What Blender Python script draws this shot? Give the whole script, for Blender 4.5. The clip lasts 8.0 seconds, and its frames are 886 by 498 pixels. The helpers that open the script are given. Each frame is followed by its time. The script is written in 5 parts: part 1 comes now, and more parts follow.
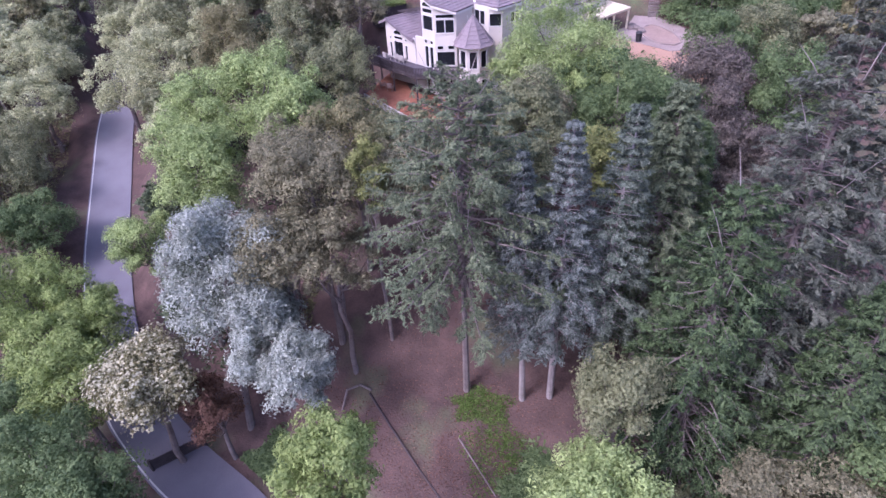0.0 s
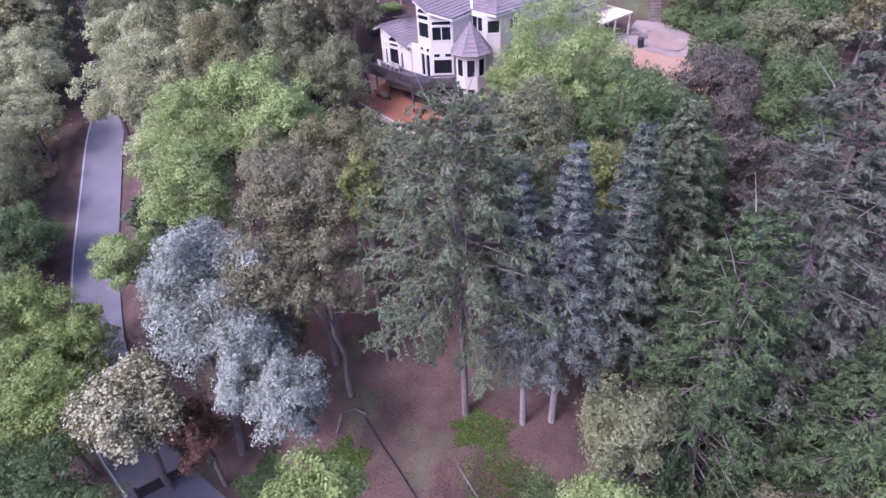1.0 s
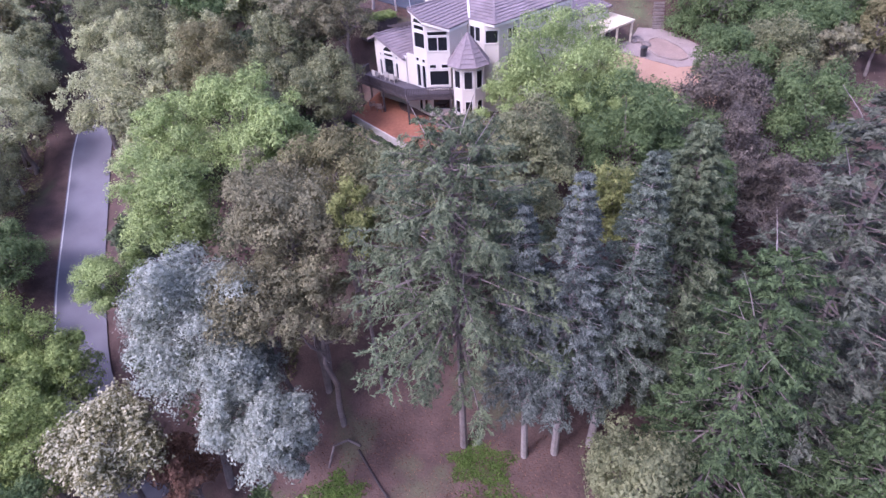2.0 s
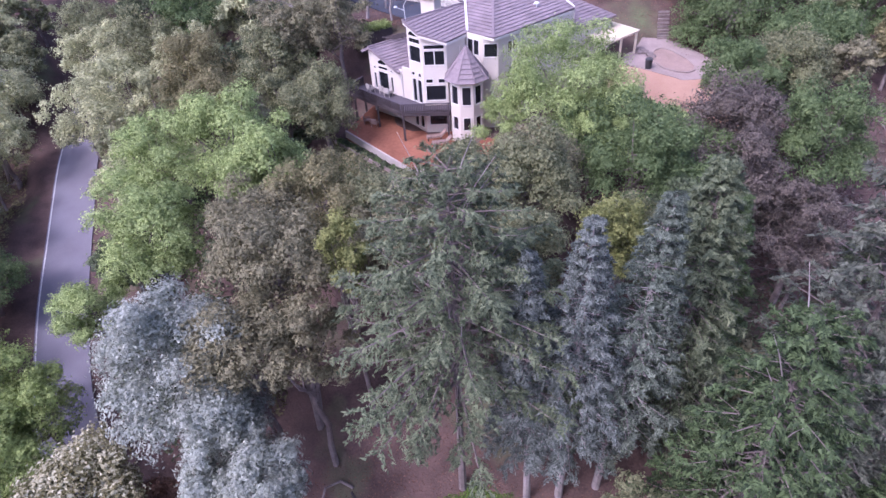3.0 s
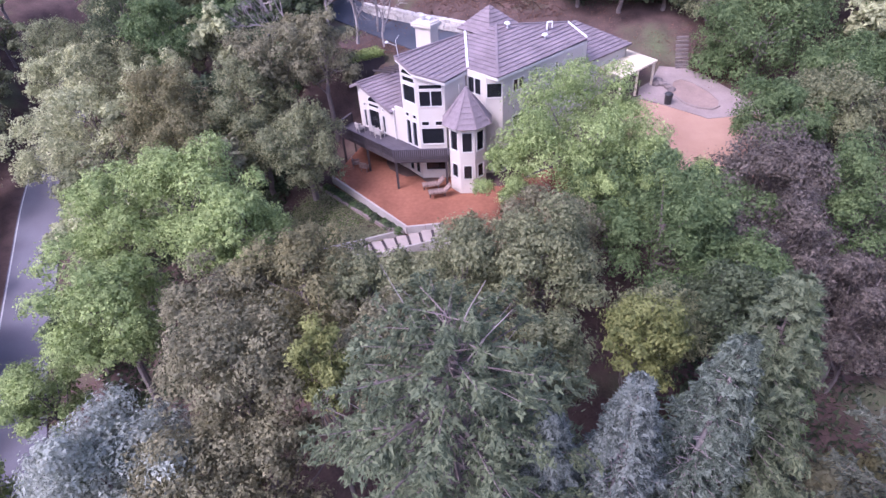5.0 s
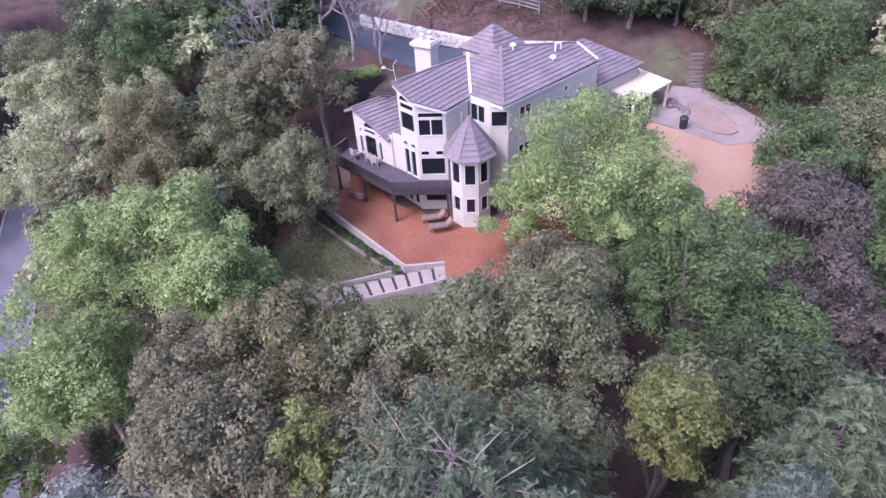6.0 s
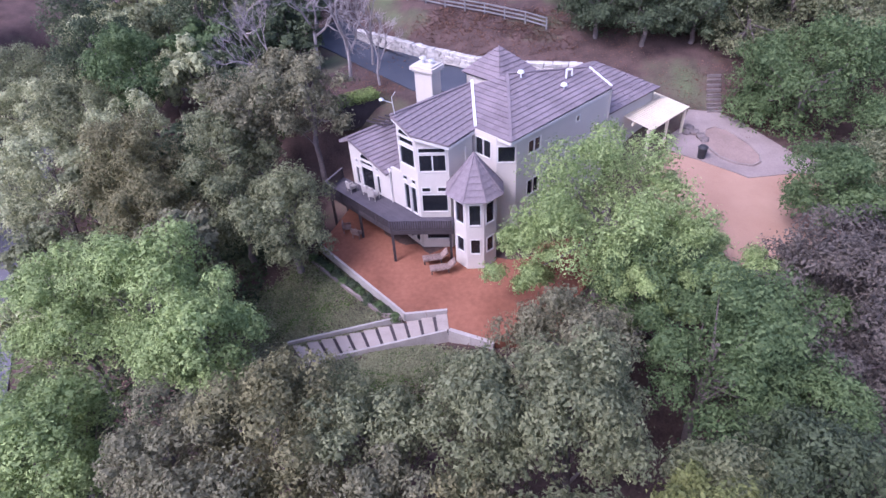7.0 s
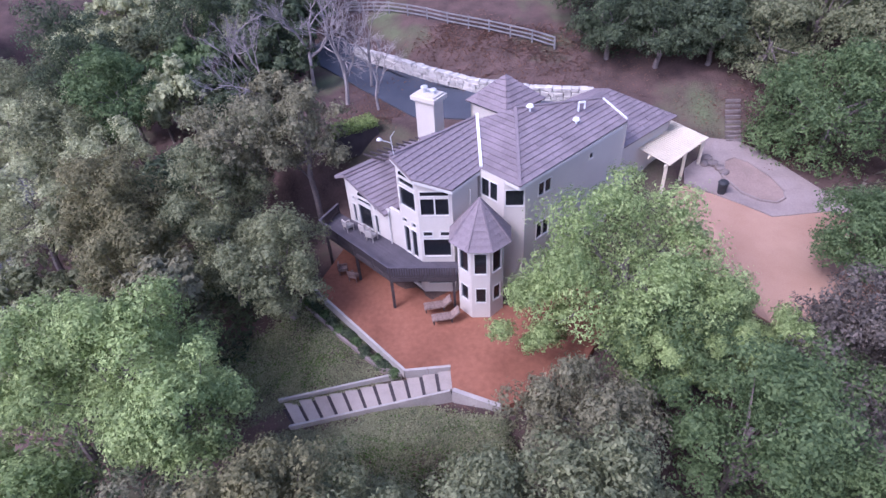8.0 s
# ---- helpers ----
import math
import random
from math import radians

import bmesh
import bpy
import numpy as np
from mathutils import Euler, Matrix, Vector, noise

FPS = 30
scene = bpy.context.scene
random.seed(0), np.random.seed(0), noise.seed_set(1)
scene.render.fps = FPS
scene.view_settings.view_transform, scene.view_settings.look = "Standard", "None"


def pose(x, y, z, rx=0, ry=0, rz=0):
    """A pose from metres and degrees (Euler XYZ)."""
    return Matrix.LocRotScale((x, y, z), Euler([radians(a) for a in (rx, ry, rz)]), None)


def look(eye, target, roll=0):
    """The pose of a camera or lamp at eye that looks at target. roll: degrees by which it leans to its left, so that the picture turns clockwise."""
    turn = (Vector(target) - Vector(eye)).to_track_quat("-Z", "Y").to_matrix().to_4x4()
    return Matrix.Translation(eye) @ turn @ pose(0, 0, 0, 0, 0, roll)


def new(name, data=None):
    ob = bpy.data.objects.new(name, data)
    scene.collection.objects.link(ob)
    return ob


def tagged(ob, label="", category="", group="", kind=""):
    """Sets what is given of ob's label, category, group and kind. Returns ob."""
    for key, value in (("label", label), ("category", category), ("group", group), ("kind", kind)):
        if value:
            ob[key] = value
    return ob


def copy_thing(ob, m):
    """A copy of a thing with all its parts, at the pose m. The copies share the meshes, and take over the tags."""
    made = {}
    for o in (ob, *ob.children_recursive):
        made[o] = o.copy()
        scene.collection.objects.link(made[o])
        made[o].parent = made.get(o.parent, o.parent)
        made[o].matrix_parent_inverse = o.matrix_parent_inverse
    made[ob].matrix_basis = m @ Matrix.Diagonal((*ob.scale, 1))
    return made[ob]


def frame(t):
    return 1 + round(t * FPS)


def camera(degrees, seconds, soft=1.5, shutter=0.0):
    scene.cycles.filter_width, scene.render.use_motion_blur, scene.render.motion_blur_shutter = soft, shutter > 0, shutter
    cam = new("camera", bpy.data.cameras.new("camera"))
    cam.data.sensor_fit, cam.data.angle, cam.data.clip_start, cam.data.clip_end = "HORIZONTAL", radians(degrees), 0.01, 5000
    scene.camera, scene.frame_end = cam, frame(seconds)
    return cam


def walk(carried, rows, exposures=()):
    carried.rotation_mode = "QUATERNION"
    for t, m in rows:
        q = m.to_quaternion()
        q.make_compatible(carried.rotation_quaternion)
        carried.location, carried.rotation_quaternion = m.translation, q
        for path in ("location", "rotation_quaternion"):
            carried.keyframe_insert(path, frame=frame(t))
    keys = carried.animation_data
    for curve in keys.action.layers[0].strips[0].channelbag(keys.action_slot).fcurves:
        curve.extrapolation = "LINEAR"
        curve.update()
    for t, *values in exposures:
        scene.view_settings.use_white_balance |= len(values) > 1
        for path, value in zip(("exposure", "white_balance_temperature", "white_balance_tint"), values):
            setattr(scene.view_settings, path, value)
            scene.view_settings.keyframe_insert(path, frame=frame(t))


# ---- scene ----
cam = camera(74.7, 8.0, soft=1.5)
PATH = [  # seconds, x, y, z, yaw, pitch, roll
    (0, 3.029, 2.989, 23.607, 6.04, -35.84, -3.53),
    (0.5, 3.003, 4.120, 23.683, 5.96, -35.90, -3.63),
    (1, 2.990, 5.351, 23.789, 5.88, -35.95, -3.71),
    (1.5, 2.980, 6.695, 23.922, 5.79, -36.00, -3.77),
    (3, 2.890, 11.480, 24.453, 5.53, -36.17, -3.86),
    (3.5, 2.822, 13.329, 24.671, 5.45, -36.24, -3.87),
    (4, 2.729, 15.299, 24.911, 5.38, -36.33, -3.86),
    (4.5, 2.612, 17.380, 25.175, 5.32, -36.42, -3.86),
    (6, 2.133, 24.129, 26.141, 5.22, -36.81, -3.82),
    (6.5, 1.947, 26.478, 26.538, 5.22, -36.99, -3.80),
    (7, 1.759, 28.832, 26.984, 5.25, -37.19, -3.80),
    (7.5, 1.579, 31.158, 27.486, 5.29, -37.41, -3.80),
    (8, 1.419, 33.420, 28.053, 5.36, -37.67, -3.80),
]
EXPO, KELVIN, TINT, SKY, SUN = 0.80, 5290, 31, 0.19, 1.3
walk(cam, [(t, pose(x, y, z, 0, 0, yaw) @ pose(0, 0, 0, 90 + pitch) @ pose(0, 0, 0, 0, 0, roll)) for t, x, y, z, yaw, pitch, roll in PATH],
     [(0.0, EXPO + 0.19, KELVIN + 60, TINT + 7), (4.5, EXPO + 0.19, KELVIN + 160, TINT + 7), (6.5, EXPO + 0.06, KELVIN + 30, TINT + 4), (8.0, EXPO - 0.12, KELVIN - 120, TINT + 2)])

# world: high thin overcast with a soft sun
world = bpy.data.worlds.new("world")
scene.world = world
world.use_nodes = True
wn = world.node_tree.nodes
sky = wn.new("ShaderNodeTexSky")
sky.sky_type = "NISHITA"
sky.sun_disc = False
sky.sun_elevation = radians(51)
sky.sun_rotation = radians(227)
sky.dust_density = 4.0
sky.ozone_density = 0.6
wn["Background"].inputs["Strength"].default_value = SKY
world.node_tree.links.new(sky.outputs[0], wn["Background"].inputs["Color"])
sun_data = bpy.data.lights.new("sun", "SUN")
sun_data.energy, sun_data.angle, sun_data.color = SUN, radians(14), (1.0, 0.96, 0.92)
sun = new("sun", sun_data)
sun.matrix_world = look((-28, -26, 47), (0, 0, 0))


# ---- materials ----
def shade(name, low, high, scale=2.0, rough=0.8, bump=0.0, grain=12.0, island=0.0, random_hue=0.0, through_light=0.0, metal=0.0, extra=None):
    """A two-colour surface: broad patches and fine grain, with a little relief."""
    m = bpy.data.materials.new(name)
    m.use_nodes = True
    nt = m.node_tree
    n, l = nt.nodes, nt.links
    b = n["Principled BSDF"]
    b.inputs["Roughness"].default_value = rough
    b.inputs["Metallic"].default_value = metal
    b.inputs["Specular IOR Level"].default_value = 0.25
    co = n.new("ShaderNodeTexCoord")
    big = n.new("ShaderNodeTexNoise")
    big.inputs["Scale"].default_value = scale
    big.inputs["Detail"].default_value = 4
    fine = n.new("ShaderNodeTexNoise")
    fine.inputs["Scale"].default_value = scale * grain
    fine.inputs["Detail"].default_value = 3
    l.new(co.outputs["Object"], big.inputs["Vector"])
    l.new(co.outputs["Object"], fine.inputs["Vector"])
    add = n.new("ShaderNodeMath")
    add.operation = "MULTIPLY_ADD"
    l.new(fine.outputs["Fac"], add.inputs[0])
    add.inputs[1].default_value = 0.45
    mul = n.new("ShaderNodeMath")
    mul.operation = "MULTIPLY"
    l.new(big.outputs["Fac"], mul.inputs[0])
    mul.inputs[1].default_value = 0.75
    l.new(mul.outputs[0], add.inputs[2])
    value = add.outputs[0]
    if island:
        geo = n.new("ShaderNodeNewGeometry")
        isl = n.new("ShaderNodeMath")
        isl.operation = "MULTIPLY_ADD"
        l.new(geo.outputs["Random Per Island"], isl.inputs[0])
        isl.inputs[1].default_value = island
        sub = n.new("ShaderNodeMath")
        sub.operation = "SUBTRACT"
        l.new(value, sub.inputs[0])
        sub.inputs[1].default_value = island / 2
        l.new(sub.outputs[0], isl.inputs[2])
        value = isl.outputs[0]
    if random_hue:
        info = n.new("ShaderNodeObjectInfo")
        rnd = n.new("ShaderNodeMath")
        rnd.operation = "MULTIPLY_ADD"
        l.new(info.outputs["Random"], rnd.inputs[0])
        rnd.inputs[1].default_value = random_hue
        l.new(value, rnd.inputs[2])
        value = rnd.outputs[0]
    ramp = n.new("ShaderNodeValToRGB")
    ramp.color_ramp.elements[0].position = 0.3
    ramp.color_ramp.elements[1].position = 0.85
    ramp.color_ramp.elements[0].color = (*low, 1)
    ramp.color_ramp.elements[1].color = (*high, 1)
    l.new(value, ramp.inputs["Fac"])
    colour = ramp.outputs["Color"]
    if extra:
        colour = extra(n, l, co, colour)
    l.new(colour, b.inputs["Base Color"])
    if bump:
        bp = n.new("ShaderNodeBump")
        bp.inputs["Strength"].default_value = bump
        bp.inputs["Distance"].default_value = 0.05
        l.new(fine.outputs["Fac"], bp.inputs["Height"])
        l.new(bp.outputs["Normal"], b.inputs["Normal"])
    if through_light:
        tr = n.new("ShaderNodeBsdfTranslucent")
        l.new(colour, tr.inputs["Color"])
        mix = n.new("ShaderNodeMixShader")
        mix.inputs["Fac"].default_value = through_light
        l.new(b.outputs[0], mix.inputs[1])
        l.new(tr.outputs[0], mix.inputs[2])
        l.new(mix.outputs[0], n["Material Output"].inputs["Surface"])
    return m


def grass_mix(n, l, co, colour):
    """Blends grass and bare purple-brown litter over the ground."""
    noise_a = n.new("ShaderNodeTexNoise")
    noise_a.inputs["Scale"].default_value = 0.16
    noise_a.inputs["Detail"].default_value = 5
    l.new(co.outputs["Object"], noise_a.inputs["Vector"])
    ramp = n.new("ShaderNodeValToRGB")
    ramp.color_ramp.elements[0].position = 0.56
    ramp.color_ramp.elements[1].position = 0.74
    l.new(noise_a.outputs["Fac"], ramp.inputs["Fac"])
    fleck = n.new("ShaderNodeTexNoise")
    fleck.inputs["Scale"].default_value = 5.0
    fleck.inputs["Detail"].default_value = 6
    l.new(co.outputs["Object"], fleck.inputs["Vector"])
    green = n.new("ShaderNodeValToRGB")
    green.color_ramp.elements[0].color = (0.07, 0.08, 0.042, 1)
    green.color_ramp.elements[1].color = (0.15, 0.17, 0.09, 1)
    l.new(fleck.outputs["Fac"], green.inputs["Fac"])
    mix = n.new("ShaderNodeMix")
    mix.data_type = "RGBA"
    l.new(ramp.outputs["Color"], mix.inputs["Factor"])
    l.new(colour, mix.inputs["A"])
    l.new(green.outputs["Color"], mix.inputs["B"])
    return mix.outputs["Result"]


M = {}
M["ground"] = shade("leaf_litter", (0.040, 0.027, 0.024), (0.135, 0.087, 0.076), 0.6, 0.95, 0.8, 11, extra=grass_mix)
M["asphalt"] = shade("worn_asphalt", (0.115, 0.108, 0.125), (0.195, 0.185, 0.21), 0.25, 0.9, 0.2, 60)
M["dark_asphalt"] = shade("fresh_asphalt", (0.045, 0.05, 0.065), (0.085, 0.09, 0.11), 0.3, 0.85, 0.2, 60)
M["line_paint"] = shade("road_paint", (0.40, 0.40, 0.40), (0.58, 0.58, 0.56), 2.0, 0.7)
M["stucco"] = shade("cream_stucco", (0.48, 0.435, 0.39), (0.585, 0.535, 0.48), 0.35, 0.9, 0.25, 40)
M["trim"] = shade("white_trim", (0.53, 0.50, 0.47), (0.65, 0.62, 0.585), 1.5, 0.6, 0.05)
M["tile"] = shade("roof_tile", (0.138, 0.112, 0.12), (0.252, 0.206, 0.22), 0.5, 0.85, 0.3, 14, island=0.2, random_hue=0.08)
M["deck"] = shade("dark_decking", (0.055, 0.048, 0.058), (0.10, 0.088, 0.102), 1.2, 0.75, 0.2, 8, random_hue=0.2)
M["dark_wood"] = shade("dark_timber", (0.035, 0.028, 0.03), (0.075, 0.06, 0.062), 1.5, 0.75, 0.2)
M["patio"] = shade("red_concrete", (0.15, 0.058, 0.034), (0.31, 0.132, 0.082), 0.3, 0.85, 0.15, 10)
M["gravel"] = shade("tan_gravel", (0.29, 0.17, 0.115), (0.42, 0.27, 0.195), 0.35, 0.95, 0.4, 40)
M["concrete"] = shade("pale_concrete", (0.29, 0.26, 0.24), (0.46, 0.42, 0.39), 0.7, 0.9, 0.2, 12)
M["stone"] = shade("pale_stone", (0.27, 0.245, 0.22), (0.54, 0.50, 0.46), 1.6, 0.9, 0.5, 6, random_hue=0.35)
M["soil"] = shade("bare_soil", (0.18, 0.13, 0.11), (0.32, 0.235, 0.20), 0.6, 0.95, 0.5, 12)
M["path"] = shade("garden_path", (0.20, 0.16, 0.145), (0.33, 0.265, 0.245), 0.6, 0.9, 0.2, 12)
M["tread"] = shade("stair_tread", (0.26, 0.215, 0.185), (0.39, 0.33, 0.29), 1.0, 0.9, 0.2, 10, random_hue=0.2)
M["cream"] = shade("cream_timber", (0.58, 0.50, 0.38), (0.74, 0.66, 0.52), 1.0, 0.7, 0.1, random_hue=0.1)
M["metal"] = shade("pale_metal", (0.45, 0.45, 0.46), (0.6, 0.6, 0.61), 1.0, 0.6, metal=0.2)
M["fence"] = shade("weathered_rail", (0.13, 0.122, 0.125), (0.25, 0.238, 0.242), 1.0, 0.8, 0.1)
M["bark"] = shade("bark", (0.10, 0.08, 0.075), (0.24, 0.20, 0.19), 1.6, 0.95, 0.8, 8)
M["pale_bark"] = shade("pale_bark", (0.19, 0.165, 0.16), (0.38, 0.335, 0.325), 1.6, 0.9, 0.5, 8)
M["black"] = shade("black_plastic", (0.02, 0.02, 0.022), (0.05, 0.05, 0.055), 2.0, 0.5)
M["wicker"] = shade("wicker", (0.10, 0.062, 0.052), (0.36, 0.26, 0.225), 5.0, 0.8, 0.3)
M["white_paint"] = shade("white_paint", (0.72, 0.72, 0.74), (0.82, 0.82, 0.83), 1.0, 0.35)

glass = bpy.data.materials.new("window_glass")
glass.use_nodes = True
gb = glass.node_tree.nodes["Principled BSDF"]
gb.inputs["Base Color"].default_value = (0.02, 0.022, 0.028, 1)
gb.inputs["Roughness"].default_value = 0.06
gb.inputs["Transmission Weight"].default_value = 0.35
gb.inputs["IOR"].default_value = 1.45
M["glass"] = glass

LEAF = {  # low and high leaf colours
    "oak": ((0.107, 0.121, 0.062), (0.307, 0.320, 0.174)),
    "olive": ((0.114, 0.113, 0.056), (0.300, 0.278, 0.142)),
    "brown": ((0.116, 0.113, 0.069), (0.312, 0.296, 0.178)),
    "bright": ((0.152, 0.205, 0.074), (0.435, 0.53, 0.215)),
    "lime": ((0.128, 0.176, 0.052), (0.365, 0.445, 0.155)),
    "yellow": ((0.112, 0.132, 0.045), (0.300, 0.318, 0.115)),
    "silver": ((0.195, 0.217, 0.180), (0.475, 0.515, 0.445)),
    "green": ((0.063, 0.101, 0.042), (0.191, 0.259, 0.107)),
    "dark": ((0.044, 0.061, 0.037), (0.138, 0.171, 0.089)),
    "purple": ((0.080, 0.070, 0.061), (0.225, 0.190, 0.158)),
    "lichen": ((0.24, 0.255, 0.135), (0.57, 0.585, 0.345)),
    "fir": ((0.062, 0.084, 0.050), (0.22, 0.258, 0.15)),
    "spruce": ((0.048, 0.065, 0.048), (0.245, 0.290, 0.225)),
    "bluespruce": ((0.050, 0.064, 0.055), (0.26, 0.295, 0.262)),
    "pine": ((0.018, 0.034, 0.016), (0.135, 0.195, 0.085)),
    "greyfir": ((0.056, 0.066, 0.050), (0.20, 0.218, 0.165)),
    "blossom": ((0.34, 0.325, 0.20), (0.62, 0.60, 0.43)),
    "rust": ((0.085, 0.046, 0.034), (0.205, 0.118, 0.082)),
    "drygrass": ((0.14, 0.145, 0.08), (0.33, 0.33, 0.19)),
    "grass": ((0.045, 0.082, 0.014), (0.13, 0.20, 0.045)),
}
for k, (lo, hi) in LEAF.items():
    M[k] = shade(k + "_leaves", lo, hi, 0.45, 0.65, 0.0, 5.0, island=0.5, random_hue=0.0, through_light=0.42)


# ---- helpers for meshes ----
def thing(name, x, y, z, label, category, group="", kind=""):
    ob = new(name)
    ob.location = (x, y, z)
    ob.empty_display_size = 0.2
    return tagged(ob, label, category, group, kind)


def from_lists(name, verts, faces, material):
    me = bpy.data.meshes.new(name)
    me.from_pydata(verts, [], faces)
    me.materials.append(M[material])
    me.update()
    return me


def part(name, bm, material, parent, label="", smooth=False):
    """Links a bmesh, in the parent's own space, as one mesh object under it."""
    me = bpy.data.meshes.new(name)
    bm.to_mesh(me)
    bm.free()
    me.materials.append(M[material])
    if smooth:
        for p in me.polygons:
            p.use_smooth = True
    return link_part(name, me, parent, label)


def link_part(name, me, parent, label="", at=None):
    ob = new(name, me)
    if parent is not None:
        ob.parent = parent
    if at is not None:
        ob.matrix_basis = at
    return tagged(ob, label)


def box(bm, x0, y0, z0, x1, y1, z1):
    v = [bm.verts.new(p) for p in ((x0, y0, z0), (x1, y0, z0), (x1, y1, z0), (x0, y1, z0), (x0, y0, z1), (x1, y0, z1), (x1, y1, z1), (x0, y1, z1))]
    for f in ((3, 2, 1, 0), (4, 5, 6, 7), (0, 1, 5, 4), (1, 2, 6, 5), (2, 3, 7, 6), (3, 0, 4, 7)):
        bm.faces.new([v[i] for i in f])


def slab(bm, bottom, top):
    """A closed solid between two rings of points of equal length."""
    a = [bm.verts.new(p) for p in bottom]
    b = [bm.verts.new(p) for p in top]
    n = len(a)
    bm.faces.new(a[::-1])
    bm.faces.new(b)
    for i in range(n):
        bm.faces.new((a[i], a[(i + 1) % n], b[(i + 1) % n], b[i]))


def bar(bm, p, q, w, h=None):
    """A square bar from p to q."""
    h = h or w
    p, q = Vector(p), Vector(q)
    d = (q - p).normalized()
    s = d.cross(Vector((0, 0, 1)))
    s = s.normalized() if s.length > 1e-4 else Vector((1, 0, 0))
    u = s.cross(d)
    ring = [s * w / 2 + u * h / 2, -s * w / 2 + u * h / 2, -s * w / 2 - u * h / 2, s * w / 2 - u * h / 2]
    slab(bm, [p + r for r in ring][::-1], [q + r for r in ring][::-1])


def tube(verts, faces, pts, radii, sides=6):
    """Adds a tapered tube along pts to the vertex and face lists."""
    base = len(verts)
    for i, (p, r) in enumerate(zip(pts, radii)):
        d = Vector(pts[min(i + 1, len(pts) - 1)]) - Vector(pts[max(i - 1, 0)])
        d.normalize()
        s = d.cross(Vector((0.31, 0.95, 0.05))).normalized()
        u = d.cross(s)
        for k in range(sides):
            a = 2 * math.pi * k / sides
            verts.append(tuple(Vector(p) + (s * math.cos(a) + u * math.sin(a)) * r))
    for i in range(len(pts) - 1):
        for k in range(sides):
            a, b = base + i * sides + k, base + i * sides + (k + 1) % sides
            faces.append((a, b, b + sides, a + sides))
    faces.append(tuple(base + (len(pts) - 1) * sides + k for k in range(sides)))


def leaf_mesh(name, centres, normals, along, long, wide, material):
    """Many small pointed leaf sprays as one mesh."""
    n = len(centres)
    normals = normals / (np.linalg.norm(normals, axis=1, keepdims=True) + 1e-9)
    side = np.cross(normals, along)
    side /= np.linalg.norm(side, axis=1, keepdims=True) + 1e-9
    along = np.cross(side, normals)
    long, wide = np.asarray(long).reshape(-1, 1), np.asarray(wide).reshape(-1, 1)
    co = np.empty((n, 3, 3))
    co[:, 0] = centres - along * long * 0.45 + side * wide * 0.5
    co[:, 1] = centres + along * long * 0.55 - normals * long * 0.12
    co[:, 2] = centres - along * long * 0.45 - side * wide * 0.5
    me = bpy.data.meshes.new(name)
    me.vertices.add(3 * n)
    me.vertices.foreach_set("co", co.astype(np.float32).ravel())
    me.loops.add(3 * n)
    me.loops.foreach_set("vertex_index", np.arange(3 * n, dtype=np.int32))
    me.polygons.add(n)
    me.polygons.foreach_set("loop_start", np.arange(0, 3 * n, 3, dtype=np.int32))
    me.update(calc_edges=True)
    me.materials.append(M[material])
    return me


def unit(rng, n):
    v = rng.normal(size=(n, 3))
    return v / np.linalg.norm(v, axis=1, keepdims=True)


# ---- lie of the land ----
GY = [-400, -60, 0, 22, 30, 36, 45, 53, 58, 63, 72, 80, 86, 92, 100, 140, 260, 600]
GZ = [-90, -42, -24, -17.5, -15.2, -13.2, -8.6, -3.6, -1.6, -0.6, 0.6, 4.4, 6.0, 8.0, 9.6, 20, 46, 120]
ROAD = [(-62, 110, -3.5), (-56, 92, -6.2), (-51.5, 78, -8.8), (-46.5, 66, -11.6), (-42, 55, -14.2), (-36.5, 44, -16.8), (-30, 35.5, -18.0), (-23.5, 30.2, -18.4), (-16, 25.5, -18.6), (-9, 19, -19.2), (-4, 8, -21.5), (-2, -10, -27)]


def smooth(a, b, v):
    v = min(1.0, max(0.0, (v - a) / (b - a)))
    return v * v * (3 - 2 * v)


def along_road(x, y):
    """Distance to the road's middle and the road's height there."""
    best, level = 1e9, 0.0
    for (ax, ay, az), (bx, by, bz) in zip(ROAD, ROAD[1:]):
        dx, dy = bx - ax, by - ay
        t = min(1.0, max(0.0, ((x - ax) * dx + (y - ay) * dy) / (dx * dx + dy * dy)))
        d = math.hypot(x - ax - t * dx, y - ay - t * dy)
        if d < best:
            best, level = d, az + t * (bz - az)
    return best, level


def land(x, y):
    z = float(np.interp(y, GY, GZ))
    left = max(0.0, -6 - x)
    z -= 0.27 * min(left, 46)
    z += 0.15 * min(left, 9) * smooth(47, 53, y) * smooth(71, 64, y)
    z += 0.35 * max(0.0, left - 54)
    z -= 0.10 * max(0.0, min(x, 60) - 14) * smooth(66, 50, y)
    right = smooth(14, 18, x) * smooth(56, 62, y) * smooth(86, 80, y)
    z = z * (1 - right) + right * (1.2 + 0.09 * (y - 60))
    z += 0.35 * noise.noise((x * 0.11, y * 0.11, 3.1)) + 0.12 * noise.noise((x * 0.4, y * 0.4, 1.7))
    court = smooth(16, 12, abs(x + 3)) * smooth(76, 80, y) * smooth(99, 95, y) * smooth(-0.9, -0.3, (91.6 - y) / 9.0 - (x + 8) / 16.0)
    z = z * (1 - court) + court * 5.85
    bank = -1.32 + 0.156 * min(0.0, x + 0.9)
    w = smooth(50.0, 53.8, y) * smooth(56.8, 55.4, y) * smooth(-15, -11.5, x) * smooth(4.0, 2.0, x)
    z = max(z, z * (1 - w) + bank * w)
    d, level = along_road(x, y)
    w = smooth(7.5, 2.9, d)
    return z * (1 - w) + (level - 0.12) * w


